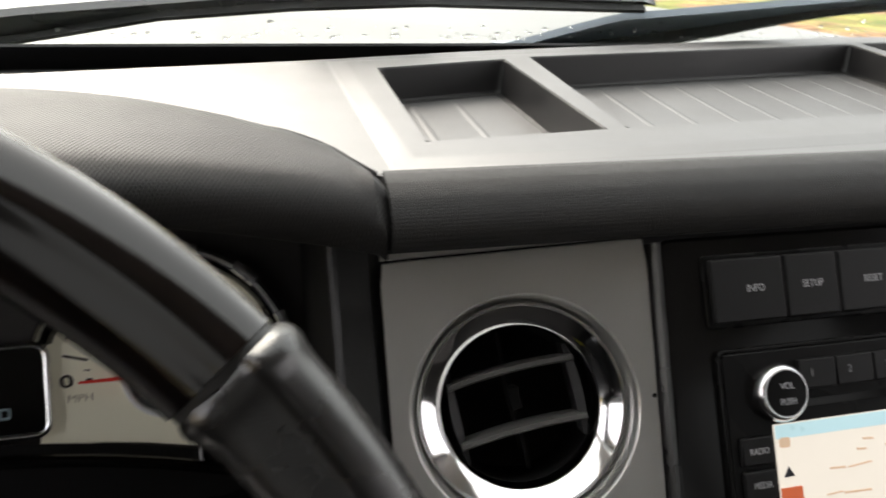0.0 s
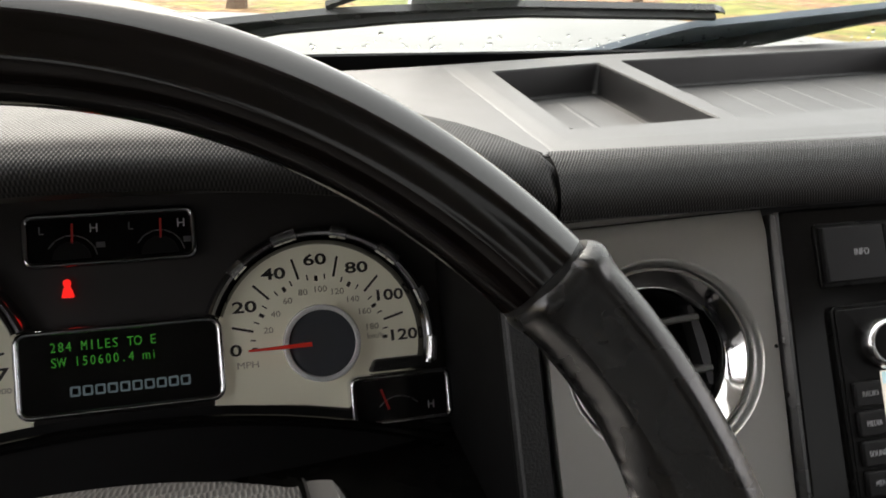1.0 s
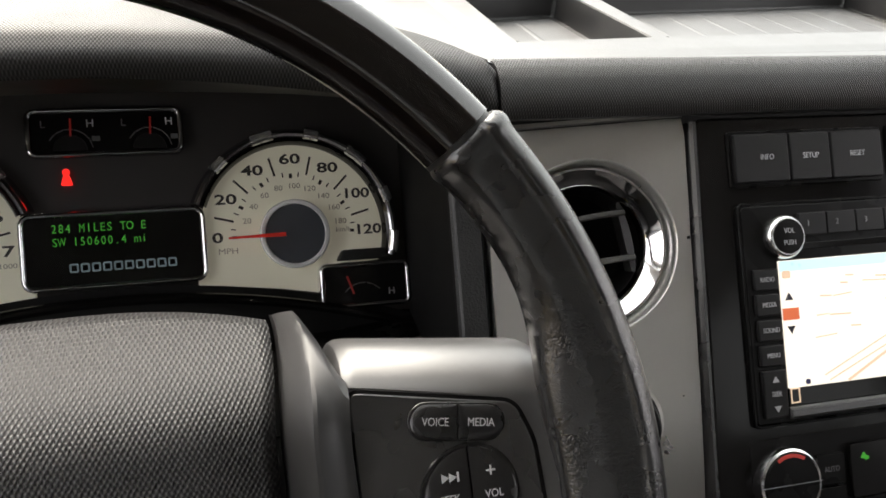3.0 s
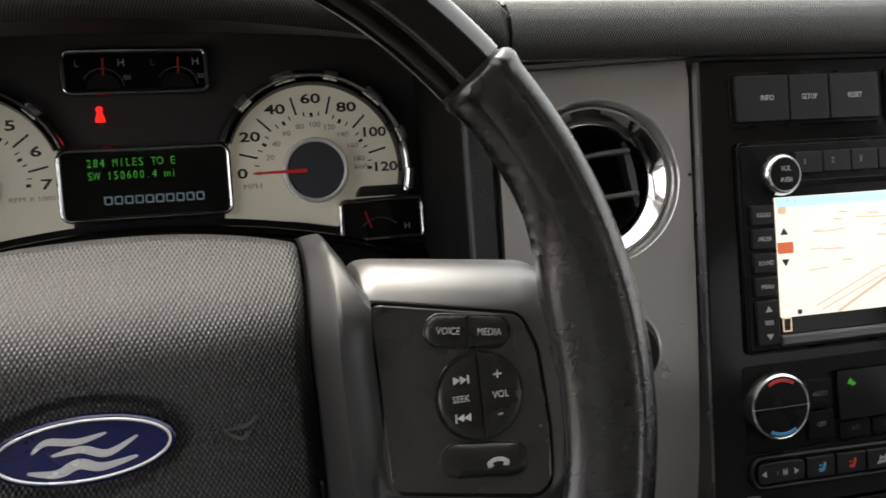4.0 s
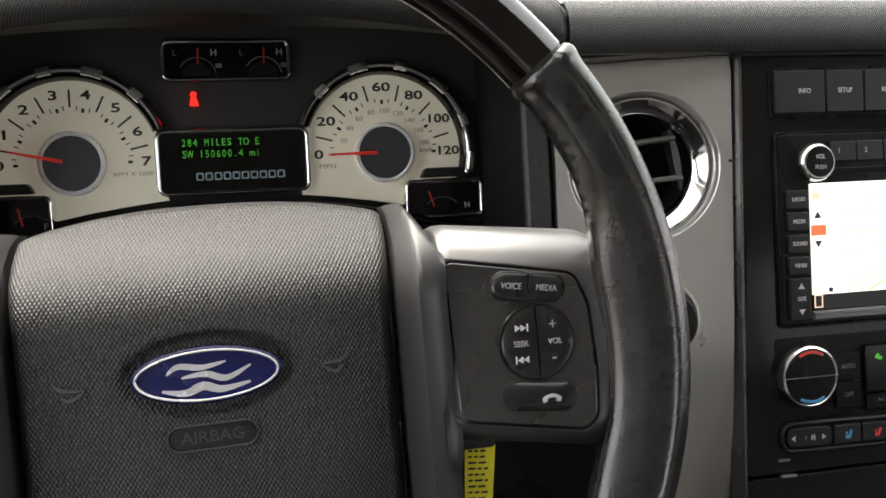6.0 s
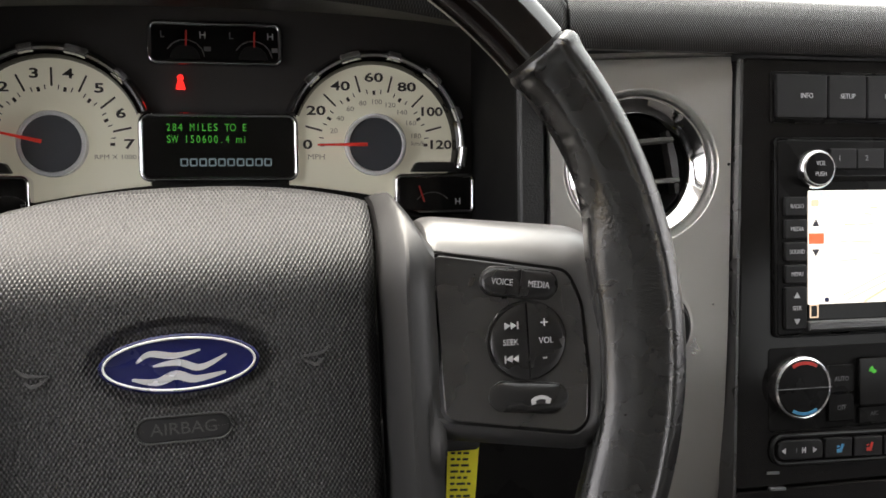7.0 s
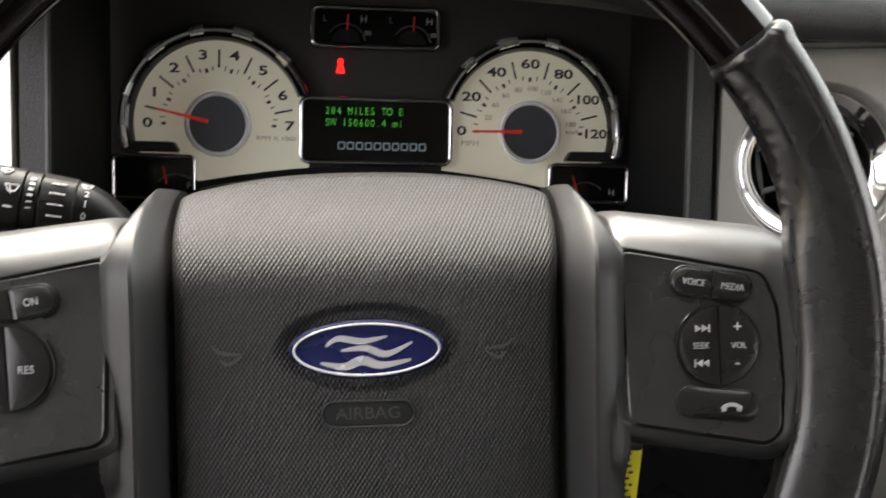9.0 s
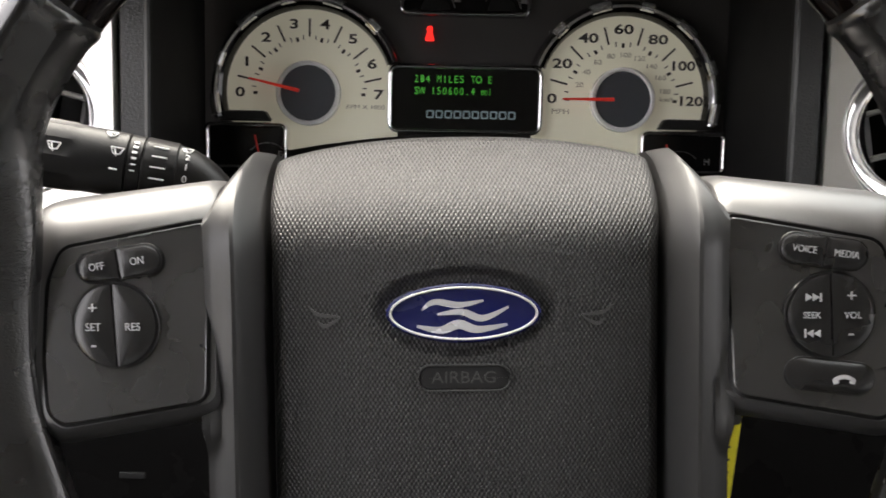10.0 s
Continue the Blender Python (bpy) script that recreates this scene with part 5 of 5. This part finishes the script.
for s in (-1, 1):
    hem = []
    for deg in spread(73, 114, 60):
        f, r = radians(s * deg), R_RIM - 0.99 * swell(s * deg % 360)
        hem.append([((r + 0.0011 * math.cos(q)) * math.sin(f), (r + 0.0011 * math.cos(q)) * math.cos(f), 0.0030 + 0.0013 * math.sin(q)) for q in spread(0, 2 * math.pi, 9)[:-1]])
    part("leather_hem", loft(hem), LEATHER, wheel, "rolled leather edge beside the spoke")
    part("joint_ring", rim_piece(s * JOINT - 0.3, s * JOINT + 0.3, 2, 0.0130, 0.0126, 0.0144, 0.0175), DARK, wheel)


SP_OUT = [(0.0925, -0.0405), (0.1590, -0.0500), (0.1730, -0.0430), (0.1760, -0.0150), (0.1730, 0.0230), (0.1640, 0.0440), (0.0930, 0.0523)]
SP_IN = [(0.0955, -0.0300), (0.1505, -0.0388), (0.1562, -0.0335), (0.1568, -0.0135), (0.1545, 0.0150), (0.1488, 0.0282), (0.0935, 0.0382)]
SP_PANEL = [(0.0985, -0.0285), (0.1497, -0.0370), (0.1546, -0.0325), (0.1552, -0.0138), (0.1528, 0.0145), (0.1474, 0.0268), (0.0958, 0.0362)]


def sided(o, s):
    return o if s > 0 else [(-u, v) for u, v in o][::-1]


def pill(c, length, height, tilt, n=7):
    a = radians(tilt)
    pts = rrect(-length / 2, -height / 2, length / 2, height / 2, height / 2 - 1e-5, n)
    return [(c[0] + u * math.cos(a) - v * math.sin(a), c[1] + u * math.sin(a) + v * math.cos(a)) for u, v in pts]


def half_pill(c, length, height, tilt, q, gap, n=10):
    """One end of a pill cut across the middle; q picks the end."""
    a, r = radians(tilt), height / 2 - 1e-5
    pts = [(gap, -r), *[(length / 2 - r + r * math.cos(b), r * math.sin(b)) for b in spread(-math.pi / 2, math.pi / 2, n)], (gap, r)]
    if q < 0:
        pts = [(-u, v) for u, v in pts][::-1]
    return [(c[0] + u * math.cos(a) - v * math.sin(a), c[1] + u * math.sin(a) + v * math.cos(a)) for u, v in pts]


def half_disc(c, r, s, gap, tilt):
    a0 = math.degrees(math.asin(gap / r))
    pts = circle(0, 0, r, 22, -90 + a0, 90 - a0)
    if s < 0:
        pts = [(-u, v) for u, v in pts][::-1]
    a = radians(tilt)
    return [(c[0] + u * math.cos(a) - v * math.sin(a), c[1] + u * math.sin(a) + v * math.cos(a)) for u, v in pts]


def domed(outline, w0, w1, rise):
    """A button whose face swells gently to its middle."""
    cu, cv = (sum(q[i] for q in outline) / len(outline) for i in (0, 1))
    rings = [at_w(outline, w0), at_w(outline, w1)]
    for k in (0.975, 0.93, 0.84, 0.68, 0.45, 0.2):
        rings.append(at_w([(cu + (u - cu) * k, cv + (v - cv) * k) for u, v in outline], w1 + rise * (1 - k ** 3)))
    return loft(rings)


def recline(me, shift):
    """Lay a spoke back so that its top recedes from the driver."""
    for q in me.vertices:
        a = abs(q.co.x)
        climb = 0.010 * smoothstep((a - 0.1550) / 0.014) * smoothstep((0.044 - q.co.y) / 0.016) * smoothstep((q.co.y + 0.030) / 0.03)
        q.co.z += (0.09 if q.co.x > 0 else 0.0) * (a - 0.125) + climb - 0.0045 * smoothstep((0.104 - a) / 0.010)
        d = 0.003 + 0.2 * max(q.co.y, -0.035)
        f = 1 + d / 0.308
        q.co = (q.co.x * f + shift, 0.0448 + (q.co.y - 0.044) * f, q.co.z - d)


def side_flare(v):
    return 0.0038 * smoothstep((v - 0.02) / 0.042)


def pad_drop(v):
    """How far the cover falls back towards the dash, its slope growing to a constant one."""
    x = (v - 0.019) / 0.041
    if x <= 0:
        return 0.0
    return 1.755 * 0.041 * (x ** 3 - x ** 4 / 2) if x < 1 else 1.755 * (0.0205 + v - 0.060)


for s, name in ((1, "right"), (-1, "left")):
    o, i_, p = (rounded(sided(x, s), r, 4) for x, r in ((SP_OUT, 0.008), (SP_IN, 0.0045), (SP_PANEL, 0.004)))
    spoke = part("spoke", loft([at_w(inset(o, 0.003), -0.055), at_w(inset(o, 0.0003), -0.040), at_w(o, -0.030), at_w(between(o, i_, 0.07), -0.0195), at_w(between(o, i_, 0.2), -0.0125), at_w(between(o, i_, 0.4), -0.0074), at_w(between(o, i_, 0.62), -0.0038), at_w(between(o, i_, 0.82), -0.0014), at_w(i_, 0.0)]), SATIN, wheel, "satin grey spoke")
    panel = part("switch_panel", solid(p, -0.002, 0.0006, 0.0005), SPOKE, spoke, "dark grey switch panel")
    part("panel_gap", frame_ring(inset(p, -0.0012), 0.0014, -0.002, 0.0002, 0.00005), STACK, spoke)
    rc = (0.1309, 0.0005) if s > 0 else (-0.1292, -0.0006)
    part("button_surround", lathe([(0.0159, 0.0006), (0.0157, 0.0009), (0.0152, 0.0008), (0.0, 0.0007)], rc[0], rc[1], 40), BUTTON, spoke)
    pc = (0.1284, 0.0232) if s > 0 else (-0.1272, 0.0214)
    part("button_surround", solid(pill(pc, 0.0314, 0.0120, -8 * s), 0.0, 0.0009, 0.0003), BUTTON, spoke)
    for q in (-1, 1):
        b = part("round_button", domed(half_disc(rc, 0.0147, q, 0.0004, 2), 0.0, 0.0020, 0.0012), BUTTON, spoke)
        part("pill_button", domed(half_pill(pc, 0.0300, 0.0106, -8 * s, q, 0.0004), 0.0, 0.0016, 0.0011), BUTTON, spoke)
    words = ("VOICE", "MEDIA") if s > 0 else ("OFF", "ON")
    for k, q in enumerate((-1, 1)):
        text(words[k], 0.0036 if s > 0 else 0.0039, GREYINK, spoke, pc[0] + q * 0.0072, pc[1] - q * s * 0.0010, 0.0028, turn=-8 * s, stretch=0.82)
    if s > 0:
        text("SEEK", 0.0033, GREYINK, spoke, rc[0] - 0.0072, rc[1], 0.0034, stretch=0.9)
        text("VOL", 0.0034, GREYINK, spoke, rc[0] + 0.0068, rc[1], 0.0034, stretch=0.9)
        for v_, q in ((0.0065, 1), (-0.0065, -1)):
            u_ = rc[0] - 0.0068
            tri = [[(u_ - 0.0026, rc[1] + v_ - 0.0014), (u_ - 0.0002, rc[1] + v_), (u_ - 0.0026, rc[1] + v_ + 0.0014)], [(u_ - 0.0002, rc[1] + v_ - 0.0014), (u_ + 0.0022, rc[1] + v_), (u_ - 0.0002, rc[1] + v_ + 0.0014)]]
            if q < 0:
                tri = [[(2 * u_ - a, b) for a, b in t][::-1] for t in tri]
            part("track_mark", merged([solid(t, 0.003, 0.0034, 0.0001) for t in tri] + [bar((u_ + q * 0.0026, rc[1] + v_ - 0.0015), (u_ + q * 0.0026, rc[1] + v_ + 0.0015), 0.0006, 0.003, 0.0034)]), GREYINK, spoke)
        text("+", 0.0062, GREYINK, spoke, rc[0] + 0.0062, rc[1] + 0.0068, 0.0034)
        text("-", 0.0070, GREYINK, spoke, rc[0] + 0.0062, rc[1] - 0.0062, 0.0034)
        hc = (0.1310, -0.0218)
        part("button_surround", solid(pill(hc, 0.0318, 0.0124, -6), 0.0, 0.0009, 0.0003), BUTTON, spoke)
        hb = part("phone_button", domed(pill(hc, 0.0304, 0.0110, -6), 0.0, 0.0010, 0.0016), BUTTON, spoke)
        part("handset_mark", merged([lathe([(0.0058, 0.0026), (0.0058, 0.0029), (0.0044, 0.0029), (0.0044, 0.0026)], hc[0] + 0.0042, hc[1] - 0.0050, 12, a0=48, a1=132), bar((hc[0] + 0.0004, hc[1] - 0.0018), (hc[0] + 0.0022, hc[1] - 0.0013), 0.0018, 0.0026, 0.0029), bar((hc[0] + 0.0062, hc[1] - 0.0013), (hc[0] + 0.0080, hc[1] - 0.0018), 0.0018, 0.0026, 0.0029)]), GREYINK, hb)
    else:
        text("SET", 0.0040, GREYINK, spoke, rc[0] - 0.0070, rc[1] - 0.0005, 0.0034, stretch=0.9)
        text("RES", 0.0040, GREYINK, spoke, rc[0] + 0.0070, rc[1] - 0.0005, 0.0034, stretch=0.9)
        text("+", 0.0062, GREYINK, spoke, rc[0] - 0.0070, rc[1] + 0.0062, 0.0034)
        text("-", 0.0070, GREYINK, spoke, rc[0] - 0.0070, rc[1] - 0.0066, 0.0034)

    for ob in [spoke] + list(spoke.children_recursive):
        recline(ob.data, -0.001 if s > 0 else 0.0030)

    # upright trim between pad and spoke: bevel, band and fillet, its end cut on a slant
    sec = [(0.0763, -0.032, 0.0637), (0.0766, -0.0190, 0.0637), (0.0772, -0.0172, 0.0640), (0.0792, -0.0128, 0.0644), (0.0816, -0.0080, 0.0646), (0.0832, -0.0046, 0.0646), (0.0842, -0.0032, 0.0630), (0.0856, -0.0028, 0.0600), (0.0888, -0.0038, 0.0535), (0.0908, -0.0050, 0.0490), (0.0928, -0.0060, 0.0450), (0.0942, -0.0064, 0.0422), (0.0962, -0.0066, 0.0400), (0.0970, -0.030, 0.0395)]
    rings = []
    for k in spread(0, 1, 70):
        ring = []
        for a, w, end in sec:
            v = -0.13 + (end + 0.13) * k
            w -= (1.08 - 0.32 * smoothstep((a - 0.086) / 0.012)) * pad_drop(v) + 0.006 * max(0.0, (k - 0.97) / 0.03) ** 2
            # the outer edge climbs to meet the spoke
            rise = smoothstep((a - 0.0900) / 0.0055) * smoothstep((v + 0.052) / 0.012) * smoothstep((0.046 - v) / 0.016)
            if a < 0.0972:
                w += rise * max(0.0, -0.0088 - 0.2 * max(v, -0.035) - w)
            ring.append((s * (a + side_flare(v)), v, w))
        rings.append(ring)
    part("trim_strip", loft(rings), TRIMGREY, wheel, "satin grey upright trim strip")


def pad_top(s):
    return 0.0716 - 0.0095 * abs(s) ** 2.4


def pad_at(s, k):
    top = pad_top(s)
    v = -0.13 + (top + 0.13) * k
    u = (0.0742 + side_flare(v)) * s
    w = -0.0112 - 0.0060 * abs(s) ** 2.6
    w -= pad_drop(v)
    w -= 0.012 * max(0.0, (k - 0.985) / 0.015) ** 2
    e = max(0.0, (abs(s) - 0.93) / 0.07)
    w -= 0.006 * e * e
    d = ((u + 0.0008) / 0.0355) ** 2 + ((v - 0.0020) / 0.0170) ** 2
    w -= 0.0030 * (1 - smoothstep((math.sqrt(d) - 0.80) / 0.22))
    return (u, v, w)


pad = part("airbag_pad", surface(pad_at, [math.sin(a) for a in spread(-math.pi / 2, math.pi / 2, 130)], [1 - (1 - k) ** 1.5 for k in spread(0, 1, 200)]), PAD, wheel, "dark grey grained airbag cover")
part("hub_shell", loft([at_w(rrect(-0.0745, -0.13, 0.0745, 0.040, 0.012), -0.065), at_w(rrect(-0.0745, -0.13, 0.0745, 0.040, 0.012), -0.036)]), DARK, wheel)


def oval(a, b, n=56):
    return [(-0.0012 + a * math.cos(2 * math.pi * i / n), 0.0017 + b * math.sin(2 * math.pi * i / n)) for i in range(n)]


badge = part("badge", solid(oval(0.0272, 0.0098), -0.016, -0.0098, 0.0006), BLUE, wheel, "blue oval badge with a chrome rim and pale script shape")
part("badge_rim", frame_ring(oval(0.0288, 0.0111), 0.0013, -0.016, -0.0090, 0.0006), BLUE, badge, "dark blue rounded rim")
part("badge_ring", frame_ring(oval(0.0276, 0.0101), 0.0009, -0.0105, -0.0086, 0.0003), WHITE, badge, "thin bright oval ring")


def ribbon(points, width):
    """A flowing tapered stroke."""
    ps = [Vector(p) for p in points]
    n = 20
    mid = []
    for i in range(n + 1):
        t = i / n * (len(ps) - 1)
        j = min(len(ps) - 2, int(t))
        f = t - j
        a, b, c, d = (ps[max(0, min(len(ps) - 1, q))] for q in (j - 1, j, j + 1, j + 2))
        mid.append(0.5 * (2 * b + (c - a) * f + (2 * a - 5 * b + 4 * c - d) * f * f + (3 * b - a - 3 * c + d) * f ** 3))
    left, right = [], []
    for i, m in enumerate(mid):
        t = (mid[min(n, i + 1)] - mid[max(0, i - 1)]).normalized()
        o = Vector((-t.y, t.x)) * width * (0.25 + 0.75 * math.sin(math.pi * i / n)) / 2
        left.append(tuple(m + o))
        right.append(tuple(m - o))
    return loft([[(*l, -0.0099), (*r, -0.0099), (*r, -0.0095), (*l, -0.0095)] for l, r in zip(left, right)])


for pts, wd in (([(-0.0168, 0.0030), (-0.0120, 0.0060), (-0.0030, 0.0048), (0.0062, 0.0064)], 0.0024), ([(-0.0186, -0.0030), (-0.0100, -0.0046), (-0.0030, -0.0024), (0.0040, -0.0044), (0.0150, -0.0026)], 0.0034), ([(-0.0110, 0.0014), (-0.0020, 0.0022), (0.0060, -0.0002), (0.0156, 0.0040)], 0.0026)):
    part("badge_stroke", ribbon(pts, wd), WHITE, badge)

tagp = part("airbag_plate", solid(pill((-0.0012, -0.0228), 0.0338, 0.0092, 0), -0.018, -0.0109, 0.0006), DARK, wheel)
part("plate_edge", frame_ring(pill((-0.0012, -0.0228), 0.0355, 0.0104, 0), 0.0007, -0.018, -0.0102, 0.0003), TRIMGREY, tagp)
text("AIRBAG", 0.0064, EMBOSS, tagp, -0.0012, -0.0228, -0.0107, stretch=1.1)
for s in (-1, 1):
    c = 0.0513 * s - 0.0022
    horn = part("horn_mark", merged([ribbon([(c - 0.0060 * s, 0.0005), (c - 0.0015 * s, 0.0008), (c + 0.0025 * s, 0.0016), (c + 0.0055 * s, 0.0042)], 0.0014), ribbon([(c - 0.0060 * s, 0.0000), (c - 0.0005 * s, -0.0030), (c + 0.0025 * s, -0.0010)], 0.0014)]), EMBOSS, wheel)
    horn.location.z = -0.0026

# ---------------------------------------------------------------- column, stalk, key tag
column = thing("steering_column", tilted(0.0015, -0.0135, 1.1855, 27.9), "black plastic steering column shroud", "steering column")
part("shroud", loft([at_w(rrect(-0.050, -0.085, 0.050, 0.030, 0.02), -0.045), at_w(rrect(-0.066, -0.10, 0.066, 0.040, 0.02), -0.060), at_w(rrect(-0.070, -0.115, 0.070, 0.048, 0.02), -0.26)]), DARK, column)

stalk = thing("turn_signal_stalk", tilted(0.0015, -0.0135, 1.1855, 27.9), "black control stalk with white wiper symbols", "stalk")
AXIS0, AXIS1 = Vector((-0.0650, 0.0431, -0.080)), Vector((-0.2180, 0.0656, -0.050))


def stalk_rings(pairs, n=28, ribs=0.0):
    d = (AXIS1 - AXIS0).normalized()
    a = d.cross(Vector((0, 0, 1))).normalized()
    b = d.cross(a)
    return [[tuple(AXIS0.lerp(AXIS1, k) + (a * math.cos(2 * math.pi * i / n) + b * math.sin(2 * math.pi * i / n)) * (r + (ribs if i % 4 < 2 else 0))) for i in range(n)] for k, r in pairs]


neck = stalk_rings([(0.40 - 0.02 * i, 0.0124 - 0.0001 * i) for i in range(13)])
part("neck", loft([[(x, y - 0.6 * (0.02 * i) ** 2, z) for x, y, z in ring] for i, ring in enumerate(neck)]), STALK, stalk, "smooth curved neck")
part("ribbed_collar", loft(stalk_rings([(0.40, 0.0120), (0.405, 0.0127), (0.485, 0.0132), (0.49, 0.0125)], 32, 0.0005)), STALK, stalk)
part("dial_ring", loft(stalk_rings([(0.49, 0.0122), (0.492, 0.0134), (0.525, 0.0136), (0.528, 0.0128)])), STALK, stalk)
grip = stalk_rings([(0.528, 0.0128), (0.532, 0.0138), (0.645, 0.0141)], 48)
for k, r, deep in ((0.660, 0.0141, 0.0003), (0.675, 0.0141, 0.0010), (0.80, 0.0142, 0.0012), (0.97, 0.0142, 0.0012), (1.0, 0.0118, 0.0004)):
    smooth_ring, proud_ring = (stalk_rings([(k, r + e)], 48)[0] for e in (-deep * 0.5, deep * 0.5))
    grip.append([proud_ring[i] if i % 8 < 5 else smooth_ring[i] for i in range(48)])
part("grip", loft(grip), STALK, stalk, "fluted black grip")


def stalk_frame(k, ang, r):
    """A frame on the stalk's surface: along it to the column, round it upwards, and outwards."""
    d = (AXIS1 - AXIS0).normalized()
    a = d.cross(Vector((0, 0, 1))).normalized()
    b = d.cross(a)
    o = a * math.cos(radians(ang)) + b * math.sin(radians(ang))
    x = -d
    y = o.cross(x)
    c = AXIS0.lerp(AXIS1, k) + o * r
    return Matrix(((x.x, y.x, o.x, c.x), (x.y, y.y, o.y, c.y), (x.z, y.z, o.z, c.z), (0, 0, 0, 1)))


def stalk_print(bm, k, ang, r):
    bm.transform(stalk_frame(k, ang, r))
    return part("print_mark", bm, PRINT, stalk)


def wiper_icon(size):
    h = size
    return merged([bar((-h, 0.6 * h), (h, 0.6 * h), 0.0004, -0.0003, 0.0003), bar((-h, 0.6 * h), (-0.5 * h, -0.5 * h), 0.0004, -0.0003, 0.0003), bar((h, 0.6 * h), (0.5 * h, -0.5 * h), 0.0004, -0.0003, 0.0003), bar((-0.5 * h, -0.5 * h), (0.5 * h, -0.5 * h), 0.0004, -0.0003, 0.0003), bar((0, -0.9 * h), (-0.4 * h, 0.4 * h), 0.0005, -0.0003, 0.0003)])


for s_, ang in (("2", 308), ("1", 286), ("0", 262)):
    ob = text(s_, 0.0042, PRINT, stalk, 0, 0, 0.0002, name="numeral")
    ob.data.transform(stalk_frame(0.375, ang, 0.0121))
for i in range(4):
    stalk_print(bar((-0.0030, 0), (0.0030, 0), 0.0005, -0.0003, 0.0004), 0.445, 256 + 20 * i, 0.0136)
for i, wd in enumerate((0.0004, 0.0006, 0.0009, 0.0011, 0.0013, 0.0013)):
    stalk_print(bar((-0.0010, 0), (0.0010, 0), wd, -0.0003, 0.0003), 0.508, 264 + 11 * i, 0.0137)
stalk_print(wiper_icon(0.0026), 0.552, 293, 0.0143)
stalk_print(wiper_icon(0.0026), 0.705, 284, 0.0150)
stalk_print(wiper_icon(0.0023), 0.380, 330, 0.0121)
stalk_print(wiper_icon(0.0023), 0.575, 328, 0.0144)
stalk_print(bar((-0.0016, 0), (0.0016, 0), 0.0007, -0.0003, 0.0003), 0.555, 262, 0.0143)

top = tilted(0.0015, -0.0135, 1.1855, 27.9) @ Vector((0.1262, -0.0545, -0.100))
tag = thing("key_tag", pose(top.x, top.y, top.z, 62, 0, -6), "yellow card key tag with black print hanging from the key", "key tag")
part("card", solid(rounded([(-0.0078, -0.055), (0.0058, -0.055), (0.0086, 0.0), (-0.0078, 0.0)], 0.001, 2), -0.0004, 0.0004, 0.0001), YELLOW, tag)
random.seed(4)
for i in range(14):
    v = -0.0085 - 0.0031 * i
    a = -0.0060
    while a < 0.0035:
        e = min(0.0044, a + random.uniform(0.0016, 0.0045))
        part("print_bar", bar((a, v), (e, v + 0.0001), 0.0011, 0.0003, 0.0006), INK, tag)
        a = e + 0.0011
part("eyelet", lathe([(0.0017, 0.0003), (0.0017, 0.0008), (0.0009, 0.0008), (0.0009, 0.0003)], -0.001, -0.0035, 16), DARK, tag)
part("clip", box(-0.0022, -0.004, -0.0012, 0.0002, 0.006, 0.0016, 0.0004), CHROME, tag)
key = thing("ignition_key", tilted(0.0015, -0.0135, 1.1855, 27.9), "black key head in the ignition lock", "key")
part("head", box(0.075, -0.062, -0.106, 0.135, -0.044, -0.098, 0.003), DARK, key)
